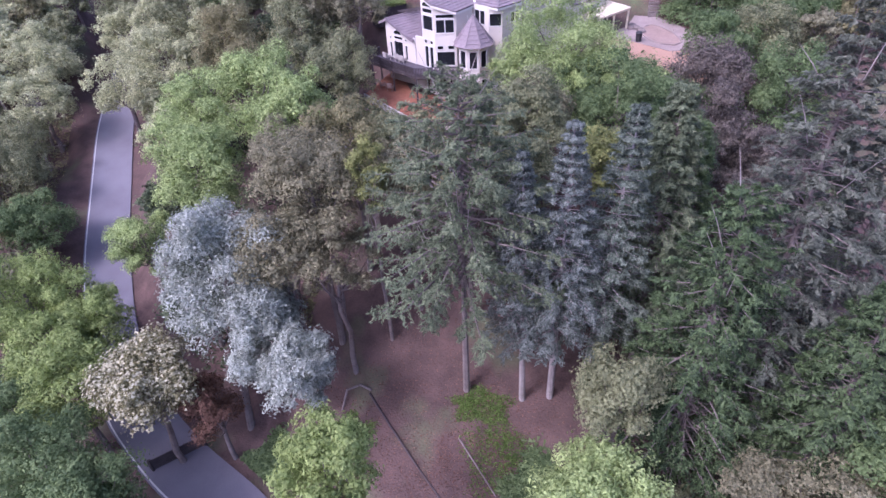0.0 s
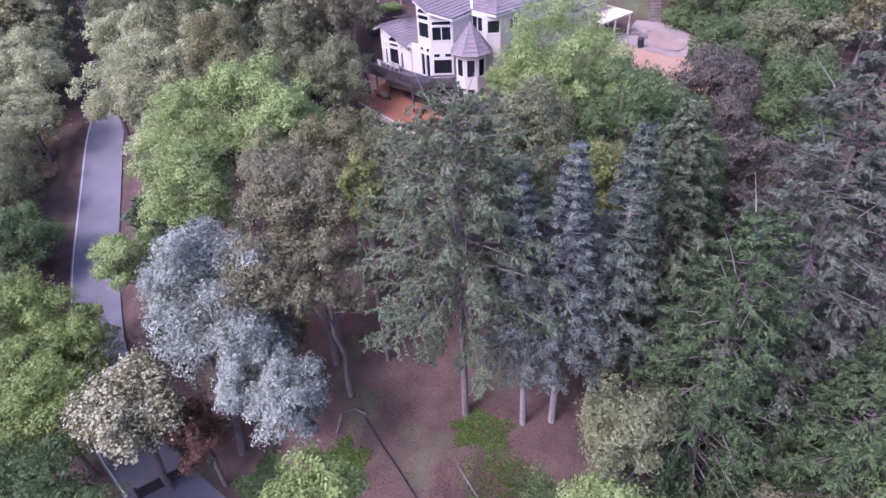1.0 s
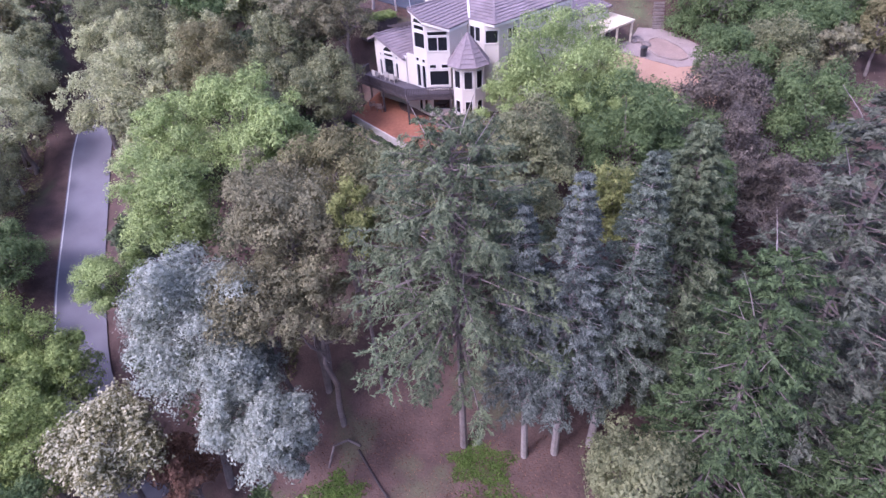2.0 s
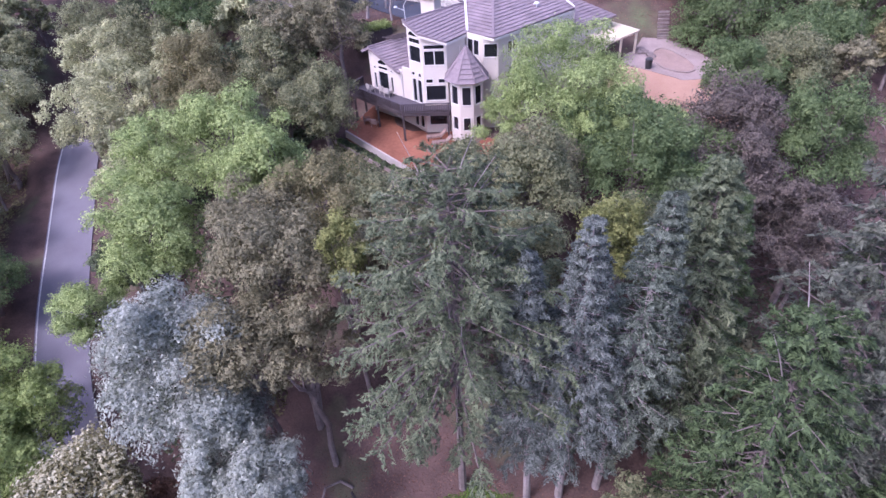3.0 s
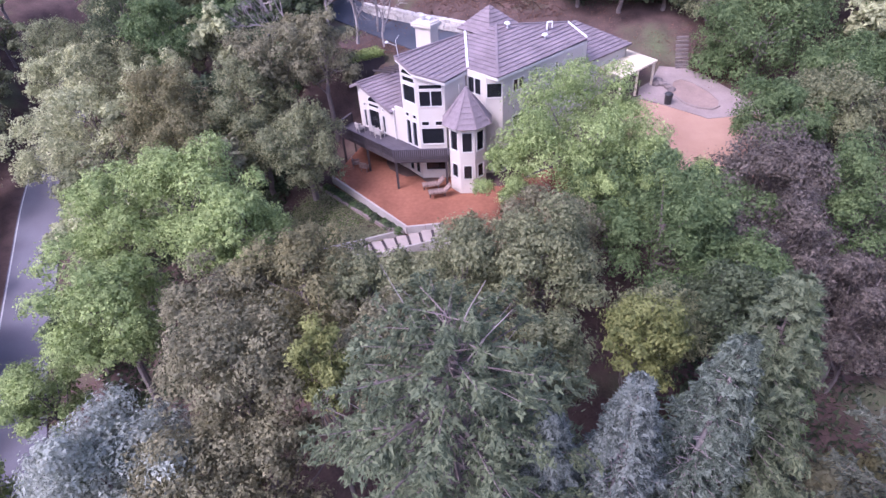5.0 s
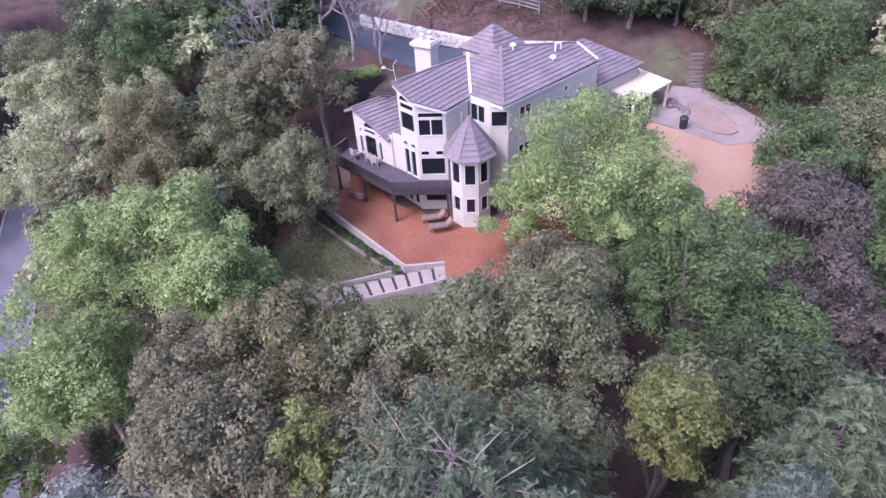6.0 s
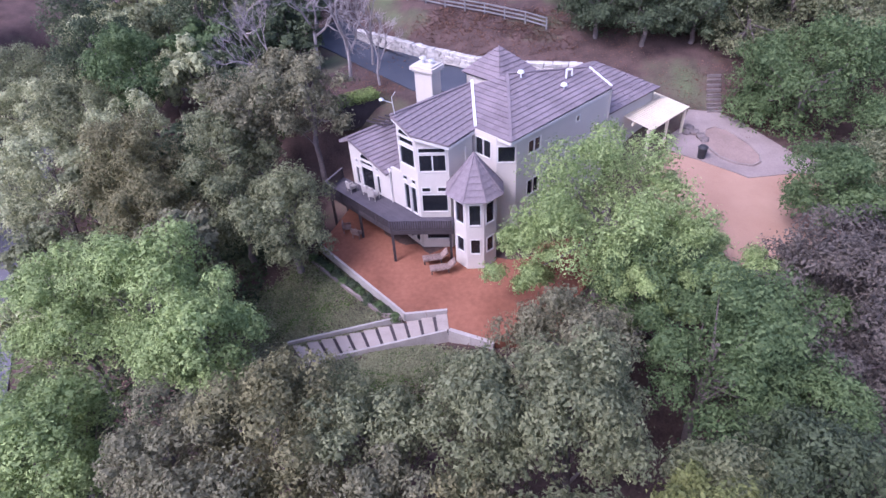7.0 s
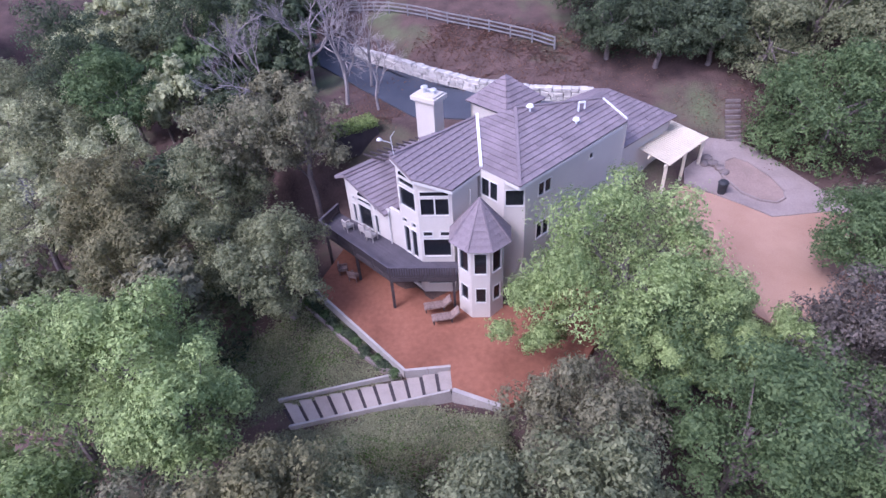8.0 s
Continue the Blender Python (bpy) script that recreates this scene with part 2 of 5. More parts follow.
# ---- ground sheet ----
def build_ground():
    xs = np.concatenate([np.linspace(-700, -80, 16), np.linspace(-75, 60, 109), np.linspace(66, 700, 16)])
    ys = np.concatenate([np.linspace(-400, -14, 12), np.linspace(-10, 120, 105), np.linspace(130, 700, 20)])
    verts = [(x, y, land(x, y)) for y in ys for x in xs]
    n = len(xs)
    faces = [(j * n + i, j * n + i + 1, (j + 1) * n + i + 1, (j + 1) * n + i) for j in range(len(ys) - 1) for i in range(n - 1)]
    me = from_lists("ground", verts, faces, "ground")
    for p in me.polygons:
        p.use_smooth = True
    tagged(new("ground", me), "hillside of brown leaf litter with patches of grass", "ground", kind="structure")


build_ground()


def ribbon(name, pts, width, lift, material, label, category, thick=0.12, offset=0.0):
    """A strip of paving along pts, with its own thickness."""
    fine = []
    for a, b in zip(pts, pts[1:]):
        for k in range(8):
            fine.append(Vector(a).lerp(Vector(b), k / 8))
    fine.append(Vector(pts[-1]))
    for _ in range(6):
        fine = [fine[0]] + [(p + q * 2 + r) / 4 for p, q, r in zip(fine, fine[1:], fine[2:])] + [fine[-1]]
    verts, faces = [], []
    for i, p in enumerate(fine):
        d = fine[min(i + 1, len(fine) - 1)] - fine[max(i - 1, 0)]
        s = Vector((d.y, -d.x, 0)).normalized()
        for e, dz in ((-0.5, lift), (0.5, lift), (0.5, lift - thick), (-0.5, lift - thick)):
            verts.append(tuple(p + s * (e * width + offset) + Vector((0, 0, dz))))
    for i in range(len(fine) - 1):
        a = 4 * i
        for k in range(4):
            faces.append((a + k, a + (k + 1) % 4, a + 4 + (k + 1) % 4, a + 4 + k))
    return tagged(new(name, from_lists(name, verts, faces, material)), label, category, kind="structure")


ribbon("road", ROAD, 5.0, 0.06, "asphalt", "grey worn asphalt lane winding down the hill", "road")
ribbon("road_line", ROAD, 0.13, 0.09, "line_paint", "white painted edge line along the lane", "line", 0.03, offset=2.3)

# ---- the house ----
D1, D2 = Vector((0.70711, 0.70711, 0)), Vector((-0.70711, 0.70711, 0))
E0 = Vector((3.55, 64.5, 0))
EAVE, PITCH, DECK = 8.75, 0.43, 2.5


def at(a, b, z=0.0):
    """A point a metres back and b metres to the left of the main front corner, in the house's turned frame."""
    p = E0 + D1 * a + D2 * b
    return Vector((p.x, p.y, z))


house = thing("house", 0, 0, 0, "large cream stucco hillside house with grey tiled roofs", "house")


def window(parent, origin, d, n, u0, u1, z0, z1, columns=1, depth=0.10, label=""):
    """A framed window in a wall's opening, with mullions and panes."""
    def put(u, w, z):
        p = origin + d * u + n * w
        return Vector((p.x, p.y, z))

    def bit(bm, ua, ub, za, zb, wa, wb):
        slab(bm, [put(ua, wa, za), put(ub, wa, za), put(ub, wb, za), put(ua, wb, za)], [put(ua, wa, zb), put(ub, wa, zb), put(ub, wb, zb), put(ua, wb, zb)])
    bm = bmesh.new()
    f = 0.06
    bit(bm, u0 - f, u0, z0 - f, z1 + f, 0.04, -depth)
    bit(bm, u1, u1 + f, z0 - f, z1 + f, 0.04, -depth)
    bit(bm, u0, u1, z1, z1 + f, 0.04, -depth)
    bit(bm, u0, u1, z0 - f, z0, 0.06, -depth)
    frame_part = part("window", bm, "trim", parent, label or "white framed window")
    for k in range(1, columns):
        bm = bmesh.new()
        u = u0 + (u1 - u0) * k / columns
        bit(bm, u - 0.045, u + 0.045, z0, z1, 0.02, -depth)
        part("mullion", bm, "trim", frame_part)
    for k in range(columns):
        bm = bmesh.new()
        a, b = u0 + (u1 - u0) * k / columns, u0 + (u1 - u0) * (k + 1) / columns
        bit(bm, a + (0.045 if k else 0), b - (0.045 if k < columns - 1 else 0), z0, z1, -depth + 0.04, -depth + 0.02)
        part("pane", bm, "glass", frame_part)


def arch_window(parent, origin, d, n, u0, u1, z0, rise, label="white framed arched window"):
    """A low arched light set on the wall's face, its frame standing proud."""
    def ring(w, grow):
        pts = [origin + d * (u0 - grow) + n * w + Vector((0, 0, z0 - grow))]
        c, h = (u0 + u1) / 2, (u1 - u0) / 2 + grow
        for k in range(11):
            a = math.pi * k / 10
            pts.append(origin + d * (c - h * math.cos(a)) + n * w + Vector((0, 0, z0 + (rise + grow) * math.sin(a))))
        pts.append(origin + d * (u1 + grow) + n * w + Vector((0, 0, z0 - grow)))
        return [Vector((p.x, p.y, p.z)) for p in pts]
    bm = bmesh.new()
    slab(bm, ring(-0.02, 0.1), ring(0.04, 0.1))
    fr = part("window", bm, "trim", parent, label)
    bm = bmesh.new()
    slab(bm, ring(0.041, 0.0), ring(0.05, 0.0))
    part("pane", bm, "glass", fr)


def facade(a, b, z0, ta, tb, openings=(), label=""):
    """One wall from a to b (left to right seen from outside), its top sloping from ta to tb, with openings cut through."""
    a, b = Vector((a[0], a[1], 0)), Vector((b[0], b[1], 0))
    d = (b - a).normalized()
    n = Vector((d.y, -d.x, 0))
    length, low = (b - a).length, min(ta, tb)
    us = sorted({0.0, length, *[o[0] for o in openings], *[o[1] for o in openings]})
    zs = sorted({z0, low, *[o[2] for o in openings], *[o[3] for o in openings]})
    bm = bmesh.new()

    def put(u, w, z):
        p = a + d * u + n * w
        return Vector((p.x, p.y, z))
    for ua, ub in zip(us, us[1:]):
        for za, zb in zip(zs, zs[1:]):
            um, zm = (ua + ub) / 2, (za + zb) / 2
            if any(o[0] < um < o[1] and o[2] < zm < o[3] for o in openings):
                continue
            slab(bm, [put(ua, 0, za), put(ub, 0, za), put(ub, -0.22, za), put(ua, -0.22, za)], [put(ua, 0, zb), put(ub, 0, zb), put(ub, -0.22, zb), put(ua, -0.22, zb)])
    if abs(ta - tb) > 0.01:
        tall = 0.0 if ta > tb else length
        tri = [(0.0, low), (length, low), (tall, max(ta, tb))]
        slab(bm, [put(u, -0.22, z) for u, z in tri], [put(u, 0, z) for u, z in tri])
    wall = part("wall", bm, "stucco", house, label)
    for o in openings:
        window(house, a, d, n, o[0] + 0.06, o[1] - 0.06, o[2] + 0.06, o[3] - 0.06, o[4] if len(o) > 4 else 1)
    return wall, a, d, n


def clip(poly, axis, value, keep_above):
    out = []
    for i in range(len(poly)):
        p, q = poly[i], poly[(i + 1) % len(poly)]
        pin = (p[axis] >= value) == keep_above
        qin = (q[axis] >= value) == keep_above
        if pin:
            out.append(p)
        if pin != qin:
            t = (value - p[axis]) / (q[axis] - p[axis])
            out.append((p[0] + t * (q[0] - p[0]), p[1] + t * (q[1] - p[1])))
    return out


def roof_plane(pts, parent, single=False, course=0.42, tile=0.62, seed=1):
    """A sloping roof face: a solid deck with overlapping tiles. pts[0] to pts[1] is the eave."""
    rng = random.Random(seed)
    pts = [Vector(p) for p in pts]
    o = pts[0]
    u = (pts[1] - o).normalized()
    n = Vector((0, 0, 0))
    for i in range(1, len(pts) - 1):
        n += (pts[i] - o).cross(pts[i + 1] - o)
    n.normalize()
    if n.z < 0:
        n = -n
    v = n.cross(u)
    if v.z < 0:
        v = -v
    bm = bmesh.new()
    slab(bm, [p - n * 0.16 for p in pts], pts)
    base = part("roof", bm, "tile", parent, "grey-brown tiled roof")
    flat = [((p - o).dot(u), (p - o).dot(v)) for p in pts]
    v0, v1 = min(p[1] for p in flat), max(p[1] for p in flat)
    verts, faces, count = [], [], 0
    rows = int((v1 - v0) / course) + 1
    for r in range(rows):
        band = clip(clip(flat, 1, v0 + r * course, True), 1, v0 + (r + 1) * course, False)
        if len(band) < 3:
            continue
        ua, ub = min(p[0] for p in band), max(p[0] for p in band)
        k = math.floor(ua / tile) - 1
        while k * tile < ub:
            shift = 0.5 * tile * (r % 2)
            piece = clip(clip(band, 0, k * tile + shift + 0.004, True), 0, (k + 1) * tile + shift - 0.004, False)
            k += 1
            if len(piece) < 3:
                continue
            lift = rng.uniform(0.0, 0.02)
            low = [o + u * p[0] + v * p[1] for p in piece]
            top = [q + n * (lift + 0.018 + 0.065 * (1 - (p[1] - v0 - r * course) / course)) for p, q in zip(piece, low)]
            if single:
                c = sum(low, Vector()) / len(low)
                vs = [tuple(q - c) for q in low] + [tuple(q - c) for q in top]
                m = len(low)
                fs = [tuple(range(m, 2 * m))] + [(i, (i + 1) % m, m + (i + 1) % m, m + i) for i in range(m)]
                link_part("roof_tile", from_lists("roof_tile", vs, fs, "tile"), base, at=Matrix.Translation(c))
            else:
                b, m = len(verts), len(low)
                verts += [tuple(q) for q in low] + [tuple(q) for q in top]
                faces.append(tuple(range(b + m, b + 2 * m)))
                faces += [(b + i, b + (i + 1) % m, b + m + (i + 1) % m, b + m + i) for i in range(m)]
    if verts:
        tagged(link_part("roof_tiles", from_lists("roof_tiles", verts, faces, "tile"), base), kind="stuff")
    return base


def cap_line(p, q, parent, w=0.22, material="tile", name="ridge_cap", label=""):
    bm = bmesh.new()
    bar(bm, Vector(p) + Vector((0, 0, 0.07)), Vector(q) + Vector((0, 0, 0.07)), w, 0.12)
    part(name, bm, material, parent, label)


# front bay with three faces
F1L, F12, F23, F3 = (-4.47, 66.41), (-3.03, 64.97), (-0.76, 64.97), (0.50, 66.23)
w, a, d, n = facade(F1L, F12, -1.5, 9.98, 9.15, [(0.2, 1.86, 6.5, 8.05), (0.2, 1.86, 8.22, 8.74), (0.25, 0.8, 5.1, 5.55), (1.2, 1.75, 5.1, 5.55), (0.3, 0.95, 2.55, 4.9), (1.08, 1.75, 2.55, 4.9), (0.25, 0.9, 0.0, 2.1), (1.1, 1.75, 0.0, 2.1)])
arch_window(house, a, d, n, 0.28, 1.62, 8.92, 0.44)
facade(F12, F23, -1.5, 9.15, 8.5, [(0.14, 2.1, 6.35, 7.75, 2), (0.14, 2.1, 7.83, 8.28), (0.18, 0.9, 4.65, 5.12), (1.34, 2.06, 4.65, 5.12), (0.14, 2.1, 2.95, 4.5), (0.3, 2.1, 0.45, 1.95)])
facade(F23, F3, -1.5, 8.5, 8.5)
facade(F3, (0.9, 66.6), -1.5, 8.6, 8.6)
# main block
C0, C1, C2 = (0.9, 67.0), (2.60, 65.30), (4.00, 65.30)
facade(C0, C1, -1.5, EAVE, EAVE, [(0.3, 1.9, 6.85, 8.3, 2), (0.6, 1.7, 3.5, 4.9)])
facade(C1, C2, -1.5, EAVE, EAVE, [(0.06, 1.34, 6.8, 8.1)])
C3 = (C2[0] + 7.8, C2[1] + 7.8)
facade(C2, C3, -1.5, EAVE, EAVE, [(1.2, 2.6, 6.9, 8.0, 2), (6.6, 7.1, 7.5, 8.05), (1.2, 2.6, 3.4, 4.8, 2)])
B3 = at(11.3, 3.9)
B0 = at(0.4, 9.1)
facade(C3, (B3.x, B3.y), 0.5, EAVE, EAVE)
facade((B3.x, B3.y), (B0.x, B0.y), -1.5, EAVE, EAVE)
facade((B0.x, B0.y), F1L, -1.5, EAVE, 9.9)
for z in (2.42, 5.42):
    bm = bmesh.new()
    ring = [Vector((*p, z)) for p in (F1L, F12, F23, F3, C1, C2, C3, (B3.x, B3.y), (B0.x, B0.y))]
    c = sum(ring, Vector()) / len(ring)
    ring = [p.lerp(c, 0.04) for p in ring]
    slab(bm, [p - Vector((0, 0, 0.2)) for p in ring], ring)
    part("floor_slab", bm, "dark_wood", house)
# downpipes
for x, y in ((0.42, 66.0), (-5.45, 67.15)):
    bm = bmesh.new()
    bmesh.ops.create_cone(bm, cap_ends=True, segments=8, radius1=0.05, radius2=0.05, depth=7.2 if x > 0 else 2.8, matrix=Matrix.Translation((x, y - 0.03, 4.2 if x > 0 else 3.9)))
    part("downpipe", bm, "trim", house)


def main_z(a):
    return EAVE + PITCH * a


HW = 4.9
roof_plane([at(0, 0, EAVE), at(0, 2 * HW, EAVE), at(HW, HW, main_z(HW))], house, seed=2)
END = 11.9
roof_plane([at(0, 0, EAVE), at(END, 0.3, EAVE + 0.13), at(END, 2.7, main_z(2.7)), at(HW, HW, main_z(HW))], house, seed=3)
roof_plane([at(0, 2 * HW, EAVE), at(END, 4.1, EAVE), at(END, 2.7, main_z(2.7)), at(HW, HW, main_z(HW))], house, seed=4)
cap_line(at(0, 0, EAVE), at(HW, HW, main_z(HW)), house)
cap_line(at(HW, HW, main_z(HW)), at(END, 2.7, main_z(2.7)), house)
bm = bmesh.new()
gable = [at(END - 0.35, 0.5, EAVE - 0.1), at(END - 0.35, 3.9, EAVE - 0.1), at(END - 0.35, 2.7, main_z(2.7) - 0.18)]
slab(bm, gable, [p + D1 * 0.2 for p in gable])
part("gable", bm, "stucco", house)


def bay_z(b):
    return 8.55 + (b - 3.05) * 0.39


BAY = [(-2.98, 3.05), (0.0, 3.4), (3.3, 7.1), (-4.62, 7.1), (-4.62, 4.95)]
roof_plane([at(p, q, bay_z(q)) for p, q in BAY], house, single=True, seed=5)
cap_line(at(0.0, 3.4, bay_z(3.4) + 0.16), at(3.3, 7.1, bay_z(7.1) + 0.16), house, 0.2, "white_paint", "valley_flashing", "pale metal valley flashing")
cap_line(at(-4.62, 7.1, bay_z(7.1)), at(3.3, 7.1, bay_z(7.1)), house)
# white fascia under the front edges
for p, q in zip(BAY[3:] + BAY[:1], BAY[4:] + BAY[:2]):
    bm = bmesh.new()
    bar(bm, at(p[0] + 0.05, p[1], bay_z(p[1]) - 0.2), at(q[0] + 0.05, q[1], bay_z(q[1]) - 0.2), 0.06, 0.2)
    part("fascia", bm, "trim", house)
for p, q in (((0.0, 3.2), (0.0, 0.0)), ((0.0, 0.0), (11.9, 0.3))):
    bm = bmesh.new()
    bar(bm, at(p[0], p[1], EAVE - 0.14), at(q[0], q[1], EAVE - 0.14), 0.08, 0.2)
    part("fascia", bm, "trim", house)

# turret
TC, TA = Vector((1.05, 63.95, 0)), 1.5


def octagon(apothem, z, turn=22.5):
    r = apothem / math.cos(math.pi / 8)
    return [TC + Vector((r * math.cos(math.radians(turn + 45 * k)), r * math.sin(math.radians(turn + 45 * k)), z)) for k in range(8)]


ring = octagon(TA, 0)
for k in range(8):
    p, q = ring[k], ring[(k + 1) % 8]
    facing = (p + q) / 2 - TC
    if facing.y > 0.9:
        continue
    width = (q - p).length
    # two storeys of narrow windows on the outer faces
    ops = [(0.18, width - 0.18, 3.35, 5.15), (0.24, width - 0.24, 0.85, 2.2)] if facing.y < -0.5 or facing.x > 0.5 else []
    facade((p.x, p.y), (q.x, q.y), -1.5, 5.75, 5.75, ops)
eave_ring, apex = octagon(1.95, 5.55), TC + Vector((0, 0, 8.3))
for k in range(8):
    roof_plane([eave_ring[k], eave_ring[(k + 1) % 8], apex], house, single=eave_ring[k].y < TC.y + 0.9, course=0.45, tile=0.7, seed=20 + k)
    cap_line(eave_ring[k], apex, house, 0.12)
bm = bmesh.new()
slab(bm, octagon(1.85, 5.42), octagon(1.9, 5.55))
part("soffit", bm, "trim", house)

# lower left wing
WL, WR = (-9.07, 70.31), (-5.35, 67.2)
wd = (Vector((*WR, 0)) - Vector((*WL, 0))).normalized()
w, a, d, n = facade(WL, WR, -1.5, 6.45, 5.15, [(0.55, 0.95, 2.6, 4.3), (1.25, 2.75, 2.6, 4.55), (1.25, 2.75, 4.7, 5.1), (3.05, 3.45, 2.6, 4.3), (0.6, 0.95, 4.65, 5.0), (3.05, 3.4, 4.65, 4.98)])
arch_window(house, a, d, n, 1.35, 2.55, 5.3, 0.42)
facade(WR, F1L, -1.5, 5.6, 5.6)
WB = Vector((-9.07, 70.31, 0)) + D1 * 7
facade((WB.x, WB.y), WL, -1.5, 6.3, 6.3)


def wing(u, back, z):
    p = Vector((*WL, 0)) + wd * u + D1 * back
    return Vector((p.x, p.y, z))


roof_plane([wing(4.75, -0.4, 5.05), wing(4.75, 6.0, 5.05), wing(0.55, 6.5, 6.8), wing(0.55, -0.4, 6.8)], house, seed=31)
roof_plane([wing(-0.6, -0.4, 6.3), wing(-0.6, 7.0, 6.3), wing(0.55, 6.5, 6.8), wing(0.55, -0.4, 6.8)], house, seed=32)
cap_line(wing(0.55, -0.4, 6.8), wing(0.55, 6.5, 6.8), house)
# lattice over the back of the wing
for k in range(9):
    bm = bmesh.new()
    bar(bm, wing(-0.8 + k * 0.1, 2.6 + k * 0.55, 6.9), wing(1.6 + k * 0.1, 2.6 + k * 0.55, 7.15), 0.1, 0.14)
    part("rafter", bm, "dark_wood", house)

# right wing, lower hip roof
RW = [at(12.2, 0.4), at(19.6, 0.4), at(19.6, 9.0), at(11.2, 9.0)]
RZ, RH = 6.55, 4.8
tops = [at(12.5, 4.7, 8.9), at(15.8, 4.7, 8.9)]
roof_plane([RW[0] + Vector((0, 0, RZ)), RW[1] + Vector((0, 0, RZ)), tops[1], tops[0]], house, seed=41)
roof_plane([RW[1] + Vector((0, 0, RZ)), RW[2] + Vector((0, 0, RZ)), tops[1]], house, seed=42)
roof_plane([RW[2] + Vector((0, 0, RZ)), RW[3] + Vector((0, 0, RZ)), tops[0], tops[1]], house, seed=43)
roof_plane([RW[3] + Vector((0, 0, RZ)), RW[0] + Vector((0, 0, RZ)), tops[0]], house, seed=44)
cap_line(at(11.95, 0.35, EAVE + 0.2), at(11.95, 2.6, main_z(2.6) + 0.05), house, 0.1, "white_paint", "verge_flashing", "pale metal verge flashing")
inner = [p.lerp(at(15.2, 4.7), 0.08) for p in RW]
for p, q in zip(inner, inner[1:] + inner[:1]):
    facade((p.x, p.y), (q.x, q.y), 0.3, RZ - 0.1, RZ - 0.1)

# entrance tower at the back
TW = [at(6.2, 6.9), at(10.6, 6.9), at(10.6, 11.3), at(6.2, 11.3)]
tip = at(8.4, 9.1, 11.2)
for k in range(4):
    p, q = TW[k], TW[(k + 1) % 4]
    roof_plane([p + Vector((0, 0, 9.2)), q + Vector((0, 0, 9.2)), tip], house, seed=50 + k)
    i, j = p.lerp(at(8.4, 9.1), 0.12), q.lerp(at(8.4, 9.1), 0.12)
    facade((i.x, i.y), (j.x, j.y), 4.0, 9.15, 9.15)

# chimney
chx, chy = -2.9, 75.9
bm = bmesh.new()
for (x0, x1, y0, y1, z0, z1) in ((-0.88, 0.88, -0.62, 0.62, 5.0, 9.75), (-1.0, 1.0, -0.74, 0.74, 9.75, 9.9), (-1.15, 1.15, -0.88, 0.88, 9.9, 10.2), (-0.98, 0.98, -0.72, 0.72, 10.2, 10.33)):
    box(bm, x0, y0, z0, x1, y1, z1)
bmesh.ops.rotate(bm, verts=bm.verts, matrix=Matrix.Rotation(radians(-32), 3, "Z"))
bmesh.ops.translate(bm, verts=bm.verts, vec=(chx, chy, 0))
chimney = part("chimney", bm, "stucco", house, "square cream stucco chimney with a stepped cap")
for dx, dy, h in ((-0.3, 0.15, 0.42), (0.4, -0.15, 0.28)):
    bm = bmesh.new()
    bmesh.ops.create_cone(bm, cap_ends=True, segments=10, radius1=0.13, radius2=0.13, depth=h, matrix=Matrix.Translation((chx + dx, chy + dy, 10.33 + h / 2)))
    bmesh.ops.create_cone(bm, cap_ends=True, segments=10, radius1=0.3, radius2=0.22, depth=0.1, matrix=Matrix.Translation((chx + dx, chy + dy, 10.37 + h)))
    part("flue_cowl", bm, "metal", chimney)

# roof furniture
def vent(x, y, z, h, bend):
    bm = bmesh.new()
    bar(bm, (x, y, z), (x, y, z + h), 0.12)
    if bend:
        bar(bm, (x, y, z + h), (x + 0.45, y + 0.1, z + h), 0.12)
        bar(bm, (x + 0.45, y + 0.1, z + h), (x + 0.45, y + 0.1, z + h * 0.3), 0.1)
    else:
        bmesh.ops.create_cone(bm, cap_ends=True, segments=8, radius1=0.28, radius2=0.2, depth=0.16, matrix=Matrix.Translation((x, y, z + h)))
    part("roof_vent", bm, "white_paint", house, "white painted roof vent pipe")


p = at(5.6, 4.2)
vent(p.x, p.y, main_z(4.2), 0.5, False)
p = at(9.0, 2.6)
vent(p.x, p.y, main_z(2.6), 0.75, True)
p = at(7.9, 1.9)
vent(p.x, p.y, main_z(1.9), 0.4, False)
ant = at(-4.3, 7.0, bay_z(7.1))
bm = bmesh.new()
bar(bm, ant, ant + Vector((-0.1, 0, 1.3)), 0.05)
bar(bm, ant + Vector((-0.1, 0, 0.9)), ant + Vector((-0.8, -0.1, 1.2)), 0.04)
bar(bm, ant + Vector((-0.1, 0, 1.3)), ant + Vector((0.2, 0, 1.7)), 0.04)
bmesh.ops.create_cone(bm, cap_ends=True, segments=10, radius1=0.2, radius2=0.08, depth=0.12, matrix=Matrix.Translation(ant + Vector((-0.8, -0.1, 1.25))))
part("antenna", bm, "metal", house, "pale metal rooftop aerial with a small dish")

# ---- deck ----
deck = thing("deck", -5.1, 63.3, 0.0, "raised dark timber deck with a slatted railing round the house front", "deck")
deck.location = (0, 0, 0)
DP = [(-11.15, 68.95), (-5.12, 63.25), (-0.55, 63.25), (-0.55, 64.93), (-3.0, 64.93), (-5.6, 67.5), (-9.1, 70.3), (-10.2, 71.2)]
bm = bmesh.new()
slab(bm, [Vector((*p, DECK - 0.3)) for p in DP], [Vector((*p, DECK - 0.035)) for p in DP])
part("frame", bm, "dark_wood", deck)
